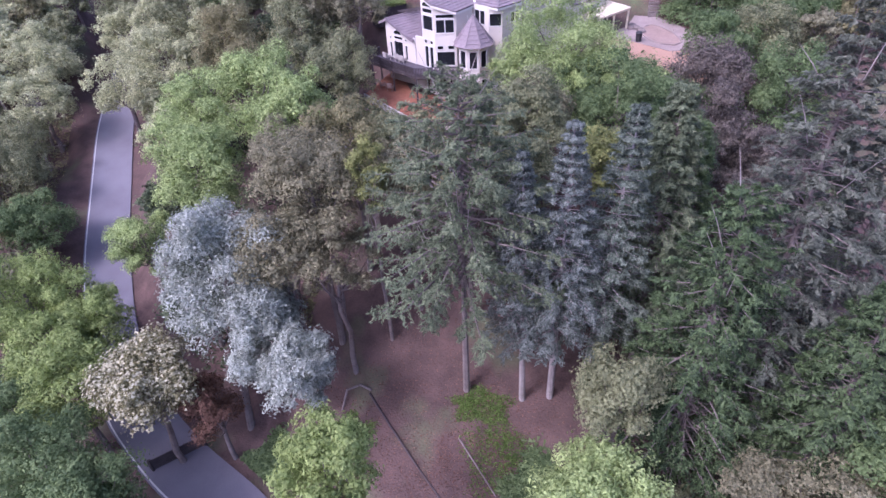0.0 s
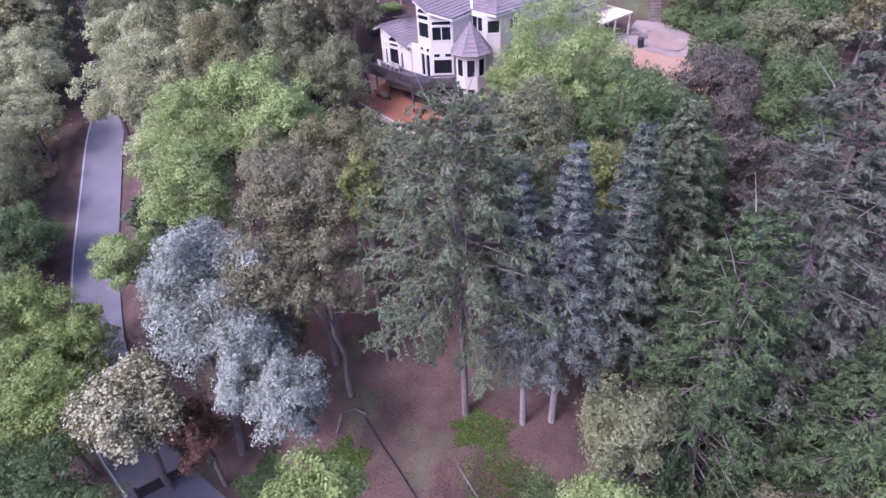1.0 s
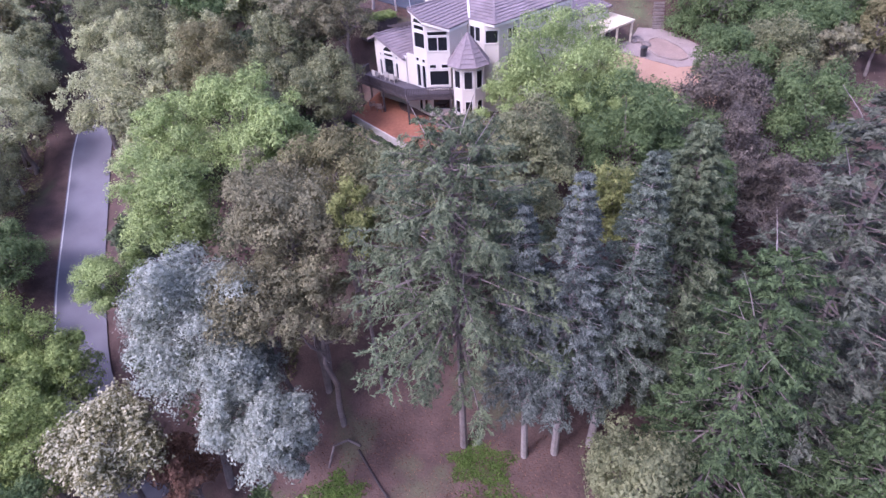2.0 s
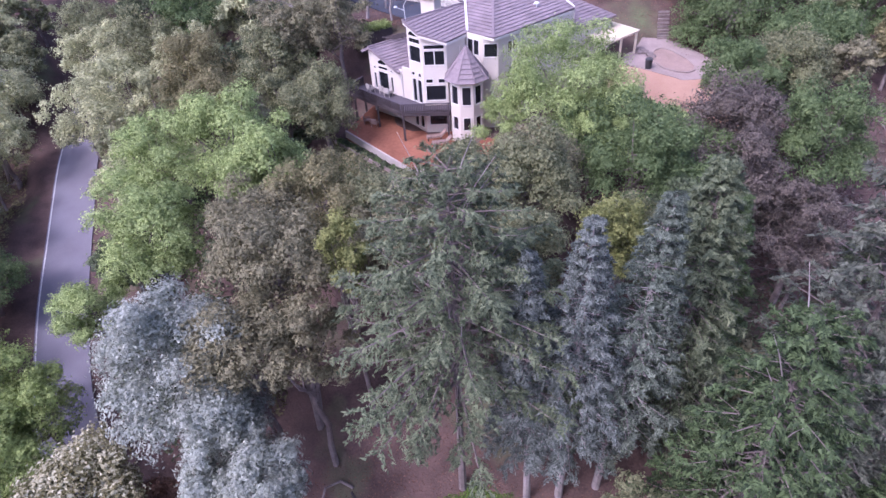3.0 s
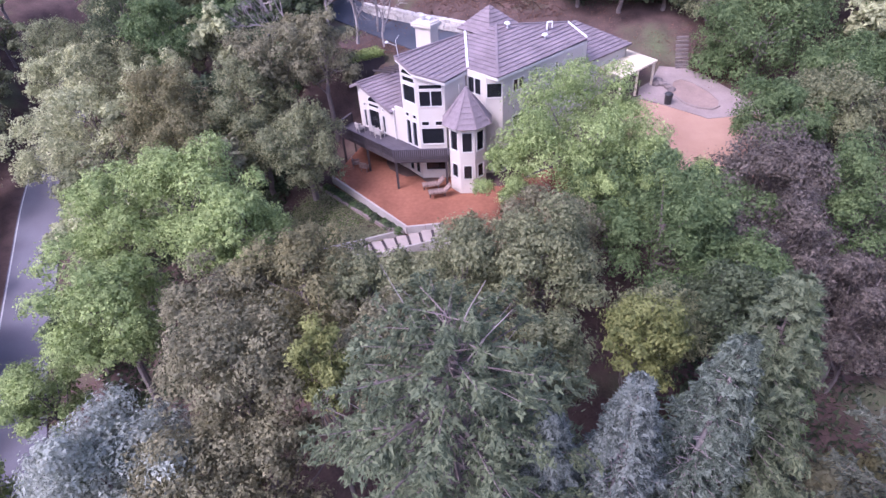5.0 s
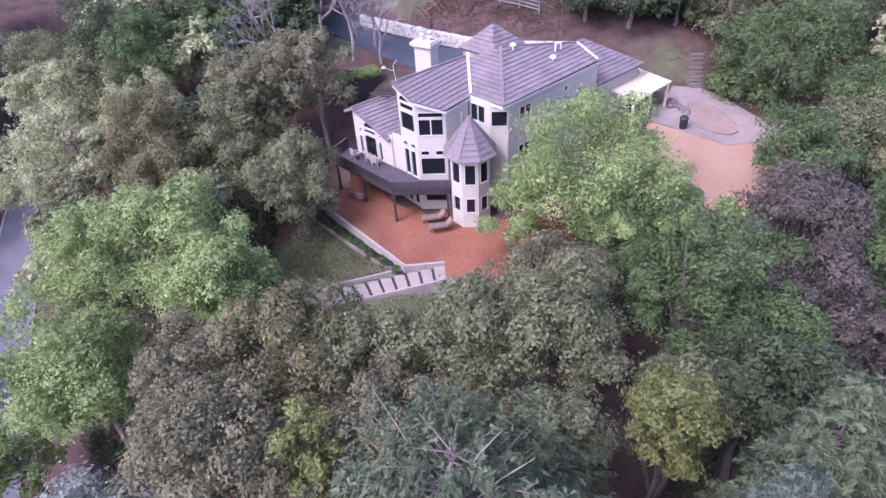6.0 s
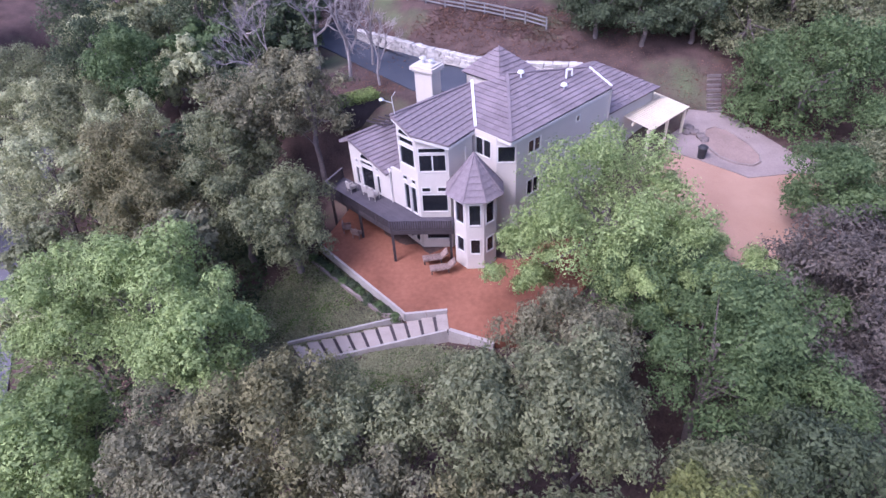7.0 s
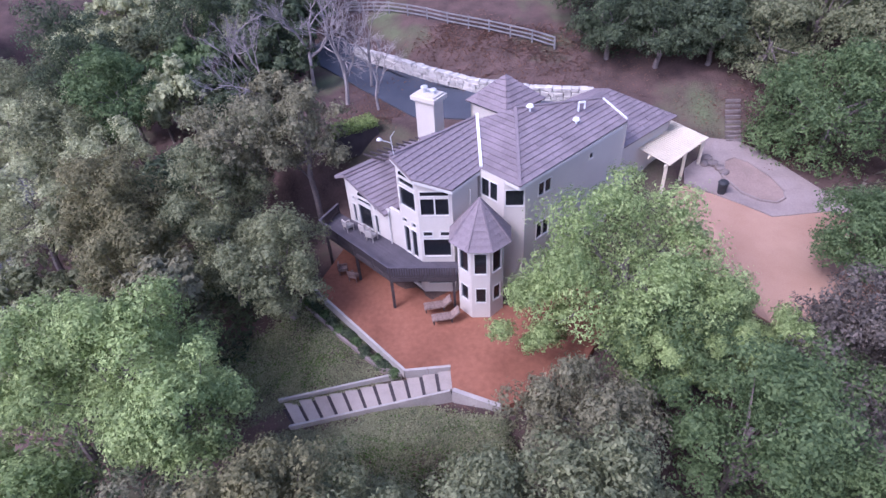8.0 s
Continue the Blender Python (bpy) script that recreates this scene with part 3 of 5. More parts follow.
# boards run beside the front edge, clipped to the deck
bd = (Vector((-5.12, 63.25)) - Vector((-11.15, 68.95))).normalized()
bn = Vector((bd.y, -bd.x))
for half in (DP[:2] + [(-5.6, 67.5), (-9.1, 70.3), (-10.2, 71.2)], [DP[1], DP[2], DP[3], DP[4], (-5.6, 67.5)]):
    flat = [(Vector(p).dot(bd), Vector(p).dot(bn)) for p in half]
    k = min(p[1] for p in flat)
    while k < max(p[1] for p in flat):
        piece = clip(clip(flat, 1, k, True), 1, k + 0.135, False)
        k += 0.145
        if len(piece) < 3:
            continue
        pts = [bd * p[0] + bn * p[1] for p in piece]
        bm = bmesh.new()
        slab(bm, [Vector((*p, DECK - 0.03)) for p in pts], [Vector((*p, DECK)) for p in pts])
        part("board", bm, "deck", deck)
bal = bmesh.new()
box(bal, -0.045, -0.02, 0, 0.045, 0.02, 0.72)
bal_mesh = bpy.data.meshes.new("baluster")
bal.to_mesh(bal_mesh)
bal.free()
bal_mesh.materials.append(M["dark_wood"])
for p, q in (((-11.15, 68.95), (-5.12, 63.25)), ((-5.12, 63.25), (-0.55, 63.25)), ((-10.2, 71.2), (-11.15, 68.95))):
    p, q = Vector((*p, 0)), Vector((*q, 0))
    for z, w, h, nm in ((DECK + 0.86, 0.18, 0.06, "handrail"), (DECK + 0.1, 0.08, 0.08, "bottom_rail"), (DECK - 0.18, 0.08, 0.34, "fascia")):
        bm = bmesh.new()
        bar(bm, p + Vector((0, 0, z)), q + Vector((0, 0, z)), w, h)
        part(nm, bm, "deck" if nm == "handrail" else "dark_wood", deck)
    L = (q - p).length
    ang = math.atan2(q.y - p.y, q.x - p.x)
    for k in range(1, int(L / 0.17)):
        c = p.lerp(q, k * 0.17 / L)
        link_part("baluster", bal_mesh, deck, at=pose(c.x, c.y, DECK + 0.12, 0, 0, math.degrees(ang)))
    for k in range(int(L / 2.2) + 1):
        c = p.lerp(q, min(1.0, k * 2.2 / L))
        bm = bmesh.new()
        box(bm, c.x - 0.06, c.y - 0.06, DECK - 0.3, c.x + 0.06, c.y + 0.06, DECK + 0.88)
        part("rail_post", bm, "dark_wood", deck)
for x, y in ((-5.1, 63.4), (-8.0, 66.1), (-10.8, 68.8), (-0.8, 63.4), (-10.2, 70.9)):
    bm = bmesh.new()
    box(bm, x - 0.09, y - 0.09, -2.5, x + 0.09, y + 0.09, DECK - 0.3)
    part("post", bm, "dark_wood", deck)


def patio_z(y):
    return -0.14 * max(0.0, 64.0 - y) - 0.02


# ---- patio, planter and steps ----
PATIO = [(-11.25, 64.95), (-3.85, 57.95), (-0.95, 58.2), (-0.75, 56.55), (2.2, 55.5), (6.5, 57.0), (9.5, 61.5), (9.8, 70.5), (2.0, 69.0), (-5.0, 69.5), (-9.5, 71.5)]
bm = bmesh.new()
slab(bm, [Vector((*p, patio_z(p[1]) - 1.6)) for p in PATIO], [Vector((*p, patio_z(p[1]))) for p in PATIO])
bmesh.ops.triangulate(bm, faces=bm.faces[:])
me = bpy.data.meshes.new("patio")
bm.to_mesh(me)
bm.free()
me.materials.append(M["patio"])
tagged(new("patio", me), "terracotta red concrete patio beside the house", "patio", kind="structure")


def kerb(name, pts, w, h, label, material="concrete", drop=0.6):
    root = thing(name, 0, 0, 0, label, "kerb")
    for p, q in zip(pts, pts[1:]):
        p, q = Vector(p), Vector(q)
        L = (q - p).length
        m = max(1, round(L / 1.5))
        for k in range(m):
            a, b = p.lerp(q, k / m), p.lerp(q, (k + 1) / m - 0.02 / L)
            bm = bmesh.new()
            bar(bm, a + Vector((0, 0, (h - drop) / 2)), b + Vector((0, 0, (h - drop) / 2)), w, h + drop)
            part("kerb_block", bm, material, root)
    return root


kerb("patio_kerb", [(-11.3, 64.95, patio_z(64.9)), (-3.85, 57.9, patio_z(57.9)), (-0.9, 58.25, patio_z(58.2))], 0.18, 0.14, "low white concrete kerb along the patio edge")
kerb("patio_kerb", [(-0.75, 56.5, patio_z(56.5)), (2.25, 55.4, patio_z(55.4))], 0.3, 0.22, "white concrete kerb at the head of the steps", drop=1.3)
kerb("planter_wall", [(-12.5, 64.7, -1.3), (-8.8, 61.2, -1.5), (-5.6, 58.5, -1.7), (-4.6, 58.2, -1.7), (-4.1, 58.0, -1.7)], 0.18, 0.5, "low grey concrete planter wall below the patio", "path", drop=1.0)

steps = thing("garden_steps", 0, 0, 0, "long flight of pale garden steps with white side walls", "steps")
TOPA, TOPB = Vector((-0.95, 58.05, 0)), Vector((-0.75, 56.6, 0))
BOTA, BOTB = Vector((-12.1, 56.6, 0)), Vector((-10.9, 55.0, 0))
ZT, ZB, NS = -0.9, -2.55, 11
for k in range(NS):
    a, b = k / NS, (k + 0.78) / NS
    z = ZT + (ZB - ZT) * k / (NS - 1) - 0.05
    c = [TOPA.lerp(BOTA, a), TOPB.lerp(BOTB, a), TOPB.lerp(BOTB, b), TOPA.lerp(BOTA, b)]
    bm = bmesh.new()
    slab(bm, [Vector((p.x, p.y, z - 0.16)) for p in c], [Vector((p.x, p.y, z)) for p in c])
    part("tread", bm, "tread", steps)
    # dark timber colour between treads paints in the shadow at each riser
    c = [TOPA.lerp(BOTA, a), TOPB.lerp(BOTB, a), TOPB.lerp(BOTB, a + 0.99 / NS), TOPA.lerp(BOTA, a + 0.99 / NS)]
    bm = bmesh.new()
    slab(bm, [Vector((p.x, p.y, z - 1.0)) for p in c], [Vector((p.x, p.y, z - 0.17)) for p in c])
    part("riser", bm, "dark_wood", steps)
for A, B, out in ((Vector((-3.9, 57.95, 0)), BOTA, 0.16), (TOPB, BOTB, -0.16)):
    bm = bmesh.new()
    t0 = 0.25 if out > 0 else 0.0
    low = -0.72 if out > 0 else -0.84
    bar(bm, Vector((A.x, A.y + out, ZT + (ZB - ZT) * t0 + low)), Vector((B.x, B.y + out, ZB + low)), 0.15, 1.8)
    part("side_wall", bm, "concrete", steps, "white concrete side wall")

# ---- behind and beside the house ----
def sheet(name, pts, lift, material, label, category, thick=0.25, follow=True, z=0.0):
    """A paved area over the ground, as a closed slab that follows the land."""
    c = Vector((sum(p[0] for p in pts) / len(pts), sum(p[1] for p in pts) / len(pts)))
    steps_in = 7
    edge = []
    for p, q in zip(pts, pts[1:] + pts[:1]):
        m = max(1, int(math.hypot(q[0] - p[0], q[1] - p[1]) / 0.8))
        edge += [Vector(p).lerp(Vector(q), k / m) for k in range(m)]
    n = len(edge)
    verts, faces = [], []
    for k in range(steps_in):
        for p in edge:
            q = p.lerp(c, k / steps_in)
            verts.append((q.x, q.y, (land(q.x, q.y) if follow else z) + lift))
    verts.append((c.x, c.y, (land(c.x, c.y) if follow else z) + lift))
    for k in range(steps_in - 1):
        faces += [(k * n + i, k * n + (i + 1) % n, (k + 1) * n + (i + 1) % n, (k + 1) * n + i) for i in range(n)]
    last = (steps_in - 1) * n
    faces += [(last + i, last + (i + 1) % n, len(verts) - 1) for i in range(n)]
    b = len(verts)
    verts += [(p.x, p.y, (land(p.x, p.y) if follow else z) + lift - thick) for p in edge]
    faces += [(i, b + i, b + (i + 1) % n, (i + 1) % n) for i in range(n)]
    return tagged(new(name, from_lists(name, verts, faces, material)), label, category, kind="structure")


sheet("driveway", [(-16, 101), (-12.8, 96.4), (-8.2, 92.8), (-3.8, 89.1), (0.3, 86.2), (6.0, 84.0), (9, 83.3), (9, 80.5), (0.5, 80.3), (-4.9, 81.2), (-10.5, 87.6), (-15.1, 93.2), (-20, 99)], 0.12, "dark_asphalt", "dark asphalt driveway behind the house", "driveway")

# dry stone retaining wall
RWALL = [(-12.6, 96.6), (-8.0, 93.0), (-3.6, 89.3), (0.5, 86.4), (6.1, 84.2), (10.6, 83.4)]
stone_wall = thing("retaining_wall", 0, 0, 0, "pale dry stone retaining wall above the driveway", "wall")
srng = random.Random(7)
for p, q in zip(RWALL, RWALL[1:]):
    p, q = Vector(p), Vector(q)
    L = (q - p).length
    for row in range(4):
        u = srng.uniform(-0.4, 0.0)
        while u < L:
            w = srng.uniform(0.38, 0.95)
            c = p.lerp(q, min(1.0, (u + w / 2) / L))
            dirn = (q - p).normalized()
            s = Vector((dirn.y, -dirn.x))
            h = srng.uniform(0.34, 0.42)
            bm = bmesh.new()
            box(bm, -w / 2 + 0.02, -0.35 + srng.uniform(-0.06, 0.06), 0, w / 2 - 0.02, 0.35, h)
            for v in bm.verts:
                v.co += Vector((srng.uniform(-0.05, 0.05), srng.uniform(-0.05, 0.05), srng.uniform(-0.05, 0.04)))
            bmesh.ops.bevel(bm, geom=bm.edges[:], offset=0.045, segments=1, affect="EDGES")
            bmesh.ops.transform(bm, verts=bm.verts, matrix=pose(c.x, c.y, 5.7 + row * 0.38, 0, 0, math.degrees(math.atan2(dirn.y, dirn.x))))
            part("stone", bm, "stone", stone_wall)
            u += w

# rail fence up the slope
fence = thing("fence", 0, 0, 0, "long grey weathered post and rail fence on the slope", "fence")
FP = [Vector((-15.0, 105.0, 0)), Vector((-9.3, 101.6, 0)), Vector((-0.2, 95.8, 0)), Vector((10.5, 90.6, 0))]
tops_line = []
for p, q in zip(FP, FP[1:]):
    m = int((q - p).length / 2.2)
    for k in range(m):
        c = p.lerp(q, k / m)
        tops_line.append(Vector((c.x, c.y, land(c.x, c.y))))
for c in tops_line:
    bm = bmesh.new()
    box(bm, c.x - 0.07, c.y - 0.07, c.z - 0.3, c.x + 0.07, c.y + 0.07, c.z + 1.25)
    part("post", bm, "fence", fence)
for a, b in zip(tops_line, tops_line[1:]):
    for h in (0.35, 0.75, 1.15):
        bm = bmesh.new()
        bar(bm, a + Vector((0, 0, h)), b + Vector((0, 0, h)), 0.05, 0.16)
        part("rail", bm, "fence", fence)

# gravel yard, path and island
sheet("gravel_yard", [(17.2, 74.4), (19.6, 72.9), (21.3, 71.7), (22.8, 70.4), (24.3, 70.6), (27.2, 70.9), (28.0, 69.5), (26.5, 62), (22.5, 58.5), (18.5, 61), (15.5, 67), (15.6, 72)], 0.10, "gravel", "tan gravel yard beside the house", "yard")
sheet("path", [(17.4, 74.6), (17.9, 76.6), (19.3, 78.0), (20.8, 80.9), (23.3, 80.3), (24.6, 79.0), (26.2, 75.9), (27.6, 73.4), (30.0, 72.4), (30.0, 70.4), (27.2, 71.0), (24.2, 70.7), (22.9, 70.5), (21.4, 71.8), (19.7, 73.0)], 0.09, "path", "pale concrete garden path round a planted island", "path")
ISLAND = [(20.6, 75.4), (21.5, 73.4), (22.6, 72.4), (23.7, 72.1), (24.5, 72.6), (24.7, 73.4), (24.3, 75.2), (23.2, 77.2), (22.3, 77.9), (21.4, 77.5)]
sheet("island_bed", ISLAND, 0.16, "soil", "bare brown planting bed in the path", "bed")
kerb("bed_kerb", [(x, y, land(x, y)) for x, y in ISLAND + ISLAND[:1]], 0.14, 0.24, "pale kerb round the planting bed", "path", drop=0.3)
boulders = [(20.0, 77.9, 0.5), (20.3, 77.2, 0.45), (20.7, 76.5, 0.42), (20.9, 75.9, 0.4), (19.7, 77.2, 0.4)]
for x, y, r in boulders:
    bm = bmesh.new()
    bmesh.ops.create_icosphere(bm, subdivisions=2, radius=r)
    for v in bm.verts:
        v.co *= 1 + 0.25 * noise.noise(v.co * 3 + Vector((x, y, 0)))
        v.co.z *= 0.7
    me = bpy.data.meshes.new("boulder")
    bm.to_mesh(me)
    bm.free()
    me.materials.append(M["bark"])
    ob = new("boulder", me)
    ob.location = (x, y, land(x, y) + r * 0.4)
    tagged(ob, "dark rounded boulder edging the planting bed", "boulder", "boulders")

hill_steps = thing("hill_steps", 0, 0, 0, "flight of dark timber sleeper steps climbing the slope", "steps")
for k in range(9):
    x, y = 22.9 + 0.10 * k, 80.4 + 0.5 * k
    bm = bmesh.new()
    box(bm, x - 0.55, y - 0.12, land(x, y) - 0.1, x + 0.75, y + 0.14, land(x, y) + 0.18)
    part("sleeper", bm, "bark", hill_steps)

# pergola
pergola = thing("pergola", 0, 0, 0, "cream timber pergola with close slats", "pergola")
PG = [Vector((13.45, 76.0, 0)), Vector((15.2, 73.1, 0)), Vector((19.2, 77.3, 0)), Vector((17.35, 80.2, 0))]
PZ = 5.15
for c in (PG[1], PG[1].lerp(PG[2], 0.5), PG[2], PG[0], PG[3]):
    bm = bmesh.new()
    box(bm, c.x - 0.1, c.y - 0.1, land(c.x, c.y) - 0.2, c.x + 0.1, c.y + 0.1, PZ - 0.1)
    part("post", bm, "cream", pergola)
for a, b in ((PG[1], PG[2]), (PG[0], PG[3]), (PG[0].lerp(PG[1], 0.5), PG[3].lerp(PG[2], 0.5))):
    bm = bmesh.new()
    bar(bm, Vector((a.x, a.y, PZ)) - D1 * 0.3, Vector((b.x, b.y, PZ)) + D1 * 0.3, 0.12, 0.24)
    part("beam", bm, "cream", pergola)
for k in range(22):
    t = k / 21
    a, b = PG[0].lerp(PG[3], t), PG[1].lerp(PG[2], t)
    e = (b - a).normalized() * 0.35
    bm = bmesh.new()
    bar(bm, Vector((a.x - e.x, a.y - e.y, PZ + 0.2)), Vector((b.x + e.x, b.y + e.y, PZ + 0.2)), 0.11, 0.09)
    part("slat", bm, "cream", pergola)

bin_ob = thing("rubbish_bin", 19.9, 73.3, land(19.9, 73.3) + 0.1, "black round rubbish bin on the gravel", "bin")
bm = bmesh.new()
bmesh.ops.create_cone(bm, cap_ends=True, segments=16, radius1=0.3, radius2=0.38, depth=0.95, matrix=Matrix.Translation((0, 0, 0.475)))
part("body", bm, "black", bin_ob)
bm = bmesh.new()
bmesh.ops.create_cone(bm, cap_ends=True, segments=16, radius1=0.42, radius2=0.3, depth=0.14, matrix=Matrix.Translation((0, 0, 1.02)))
part("lid", bm, "black", bin_ob)


# patio furniture
def lounger(x, y, turn, label):
    root = thing("patio_lounger", x, y, patio_z(y), label, "lounger", "patio seats")
    bm = bmesh.new()
    box(bm, -0.95, -0.34, 0.3, 0.45, 0.34, 0.4)
    part("seat", bm, "wicker", root)
    bm = bmesh.new()
    slab(bm, [Vector(p) for p in ((0.45, -0.34, 0.3), (0.45, 0.34, 0.3), (1.0, 0.34, 0.8), (1.0, -0.34, 0.8))], [Vector(p) for p in ((0.42, -0.34, 0.42), (0.42, 0.34, 0.42), (0.93, 0.34, 0.9), (0.93, -0.34, 0.9))])
    part("backrest", bm, "wicker", root)
    for k in range(5):
        bm = bmesh.new()
        box(bm, -0.9 + k * 0.27, -0.3, 0.41, -0.72 + k * 0.27, 0.3, 0.45)
        part("slat", bm, "wicker", root)
    for lx in (-0.85, 0.4):
        for ly in (-0.3, 0.3):
            bm = bmesh.new()
            box(bm, lx - 0.04, ly - 0.04, 0, lx + 0.04, ly + 0.04, 0.3)
            part("leg", bm, "dark_wood", root)
    root.rotation_euler = (0, 0, radians(turn))


lounger(-2.0, 63.0, 12, "brown wicker lounger with pale stripes under the deck")
lounger(-1.4, 62.0, 12, "brown wicker lounger with pale stripes on the open patio")


def deck_chair(x, y, z, turn, label, material):
    root = thing("deck_chair", x, y, z, label, "chair", "deck chairs")
    bm = bmesh.new()
    box(bm, -0.32, -0.32, 0.36, 0.32, 0.32, 0.46)
    part("seat", bm, material, root)
    bm = bmesh.new()
    box(bm, -0.32, 0.26, 0.46, 0.32, 0.36, 0.95)
    part("backrest", bm, material, root)
    for sx in (-0.3, 0.3):
        bm = bmesh.new()
        box(bm, sx - 0.05, -0.3, 0.56, sx + 0.05, 0.3, 0.62)
        part("armrest", bm, material, root)
        for sy in (-0.27, 0.27):
            bm = bmesh.new()
            box(bm, sx - 0.03, sy - 0.03, 0, sx + 0.03, sy + 0.03, 0.56)
            part("leg", bm, material, root)
    root.rotation_euler = (0, 0, radians(turn))


deck_chair(-9.0, 68.9, DECK, 130, "pale slatted chair on the deck", "concrete")
deck_chair(-7.0, 67.6, DECK, 150, "pale slatted chair facing the view", "concrete")
deck_chair(-7.6, 68.3, DECK, 140, "pale slatted chair against the wall", "concrete")
deck_chair(-9.4, 66.8, patio_z(66.8), 100, "brown wicker chair under the deck", "wicker")
deck_chair(-8.4, 66.0, patio_z(66.0), 160, "brown wicker chair on the patio", "wicker")

# raised bed with a clipped green top behind the left wing
bed = thing("raised_bed", -9.9, 78.6, land(-9.9, 78.6), "dark timber raised bed with a clipped green hedge", "planter")
bm = bmesh.new()
box(bm, -2.0, -0.9, -1.0, 2.0, 0.9, 1.2)
bmesh.ops.rotate(bm, verts=bm.verts, matrix=Matrix.Rotation(radians(35), 3, "Z"))
part("box", bm, "dark_wood", bed)
rng = np.random.default_rng(5)
q = rng.uniform((-2.1, -1.0, 1.15), (2.1, 1.0, 1.75), (2600, 3))
rot = np.array(Matrix.Rotation(radians(35), 3, "Z"))
link_part("foliage", leaf_mesh("foliage", q @ rot.T, unit(rng, 2600) + (0, 0, 1.2), unit(rng, 2600), np.full(2600, 0.22), np.full(2600, 0.12), "lime"), bed)


# ---- trees ----
def crown_points(rng, R, H, n_clump, per, clump=(0.24, 0.38), lobes=(), flat=0.85):
    """Leaf places and facings for a crown of clumps round the origin, R wide and H high."""
    dirs = unit(rng, n_clump * 3)
    dirs = dirs[dirs[:, 2] > -0.8][:n_clump]
    rad = rng.uniform(0.45, 0.92, len(dirs)) ** 0.6
    wob = np.array([1 + 0.35 * noise.noise(Vector(d) * 1.7 + Vector((R * 3.1, H, rng.uniform(0, 0.2)))) for d in dirs])
    cen = dirs * (rad * wob)[:, None] * (R * 0.86, R * 0.86, H * 0.5 * 0.88)
    size = rng.uniform(clump[0], clump[1], len(dirs)) * R
    for lx, ly, lz, lr in lobes:
        k = max(3, int(n_clump * (lr / R) ** 2))
        d = unit(rng, k)
        cen = np.vstack([cen, d * rng.uniform(0.4, 0.8, (k, 1)) * lr + (lx, ly, lz)])
        size = np.concatenate([size, rng.uniform(clump[0], clump[1], k) * lr])
    out_c, out_n = [], []
    for c, s in zip(cen, size):
        # leaves gather in tufts over the clump, with a looser skin between them
        m = max(7, per // 20)
        d = unit(rng, m)
        d[:, 2] = np.where(d[:, 2] < -0.3, -d[:, 2], d[:, 2])
        tuft = c + d * s * rng.uniform(0.7, 1.12, (m, 1)) * (1, 1, flat)
        pick = rng.integers(0, m, int(per * 0.68))
        k = len(pick)
        q = rng.normal(size=(k, 3)) * (0.085 * s + 0.085) * rng.uniform(0.6, 1.4, (m, 1))[pick]
        out_c.append(tuft[pick] + q)
        out_n.append(d[pick] + q * 2.2 + rng.normal(size=(k, 3)) * 0.35 + (0, 0, 0.3))
        k = per - k
        d = unit(rng, k)
        d[:, 2] = np.where(d[:, 2] < -0.35, -d[:, 2], d[:, 2])
        out_c.append(c + d * s * rng.uniform(0.5, 1.0, (k, 1)) * (1, 1, flat))
        out_n.append(d + rng.normal(size=(k, 3)) * 0.45 + (0, 0, 0.3))
    k = int(per * n_clump * 0.10)
    inner = unit(rng, k) * rng.uniform(0.2, 0.8, (k, 1)) * (R * 0.8, R * 0.8, H * 0.38)
    out_c.append(inner)
    out_n.append(unit(rng, k))
    return np.vstack(out_c), np.vstack(out_n), cen


def limbs(rng, verts, faces, base, top, r0, targets, wander=0.35):
    """A trunk from base to top and limbs out to the clumps."""
    base, top = Vector(base), Vector(top)
    pts = []
    for k in range(6):
        t = k / 5
        p = base.lerp(top, t) + Vector((rng.normal() * wander * t * (1 - t) * 2, rng.normal() * wander * t * (1 - t) * 2, 0))
        pts.append(p)
    tube(verts, faces, [tuple(p) for p in pts], [r0 * (1 - 0.6 * k / 5) for k in range(6)], 8)
    for target in targets:
        target = Vector(target)
        start = base.lerp(top, rng.uniform(0.5, 1.0))
        mid = start.lerp(target, 0.5) + Vector((rng.normal() * 0.3, rng.normal() * 0.3, -0.25))
        tube(verts, faces, [tuple(start), tuple(mid), tuple(target)], [r0 * 0.38, r0 * 0.22, r0 * 0.06], 5)


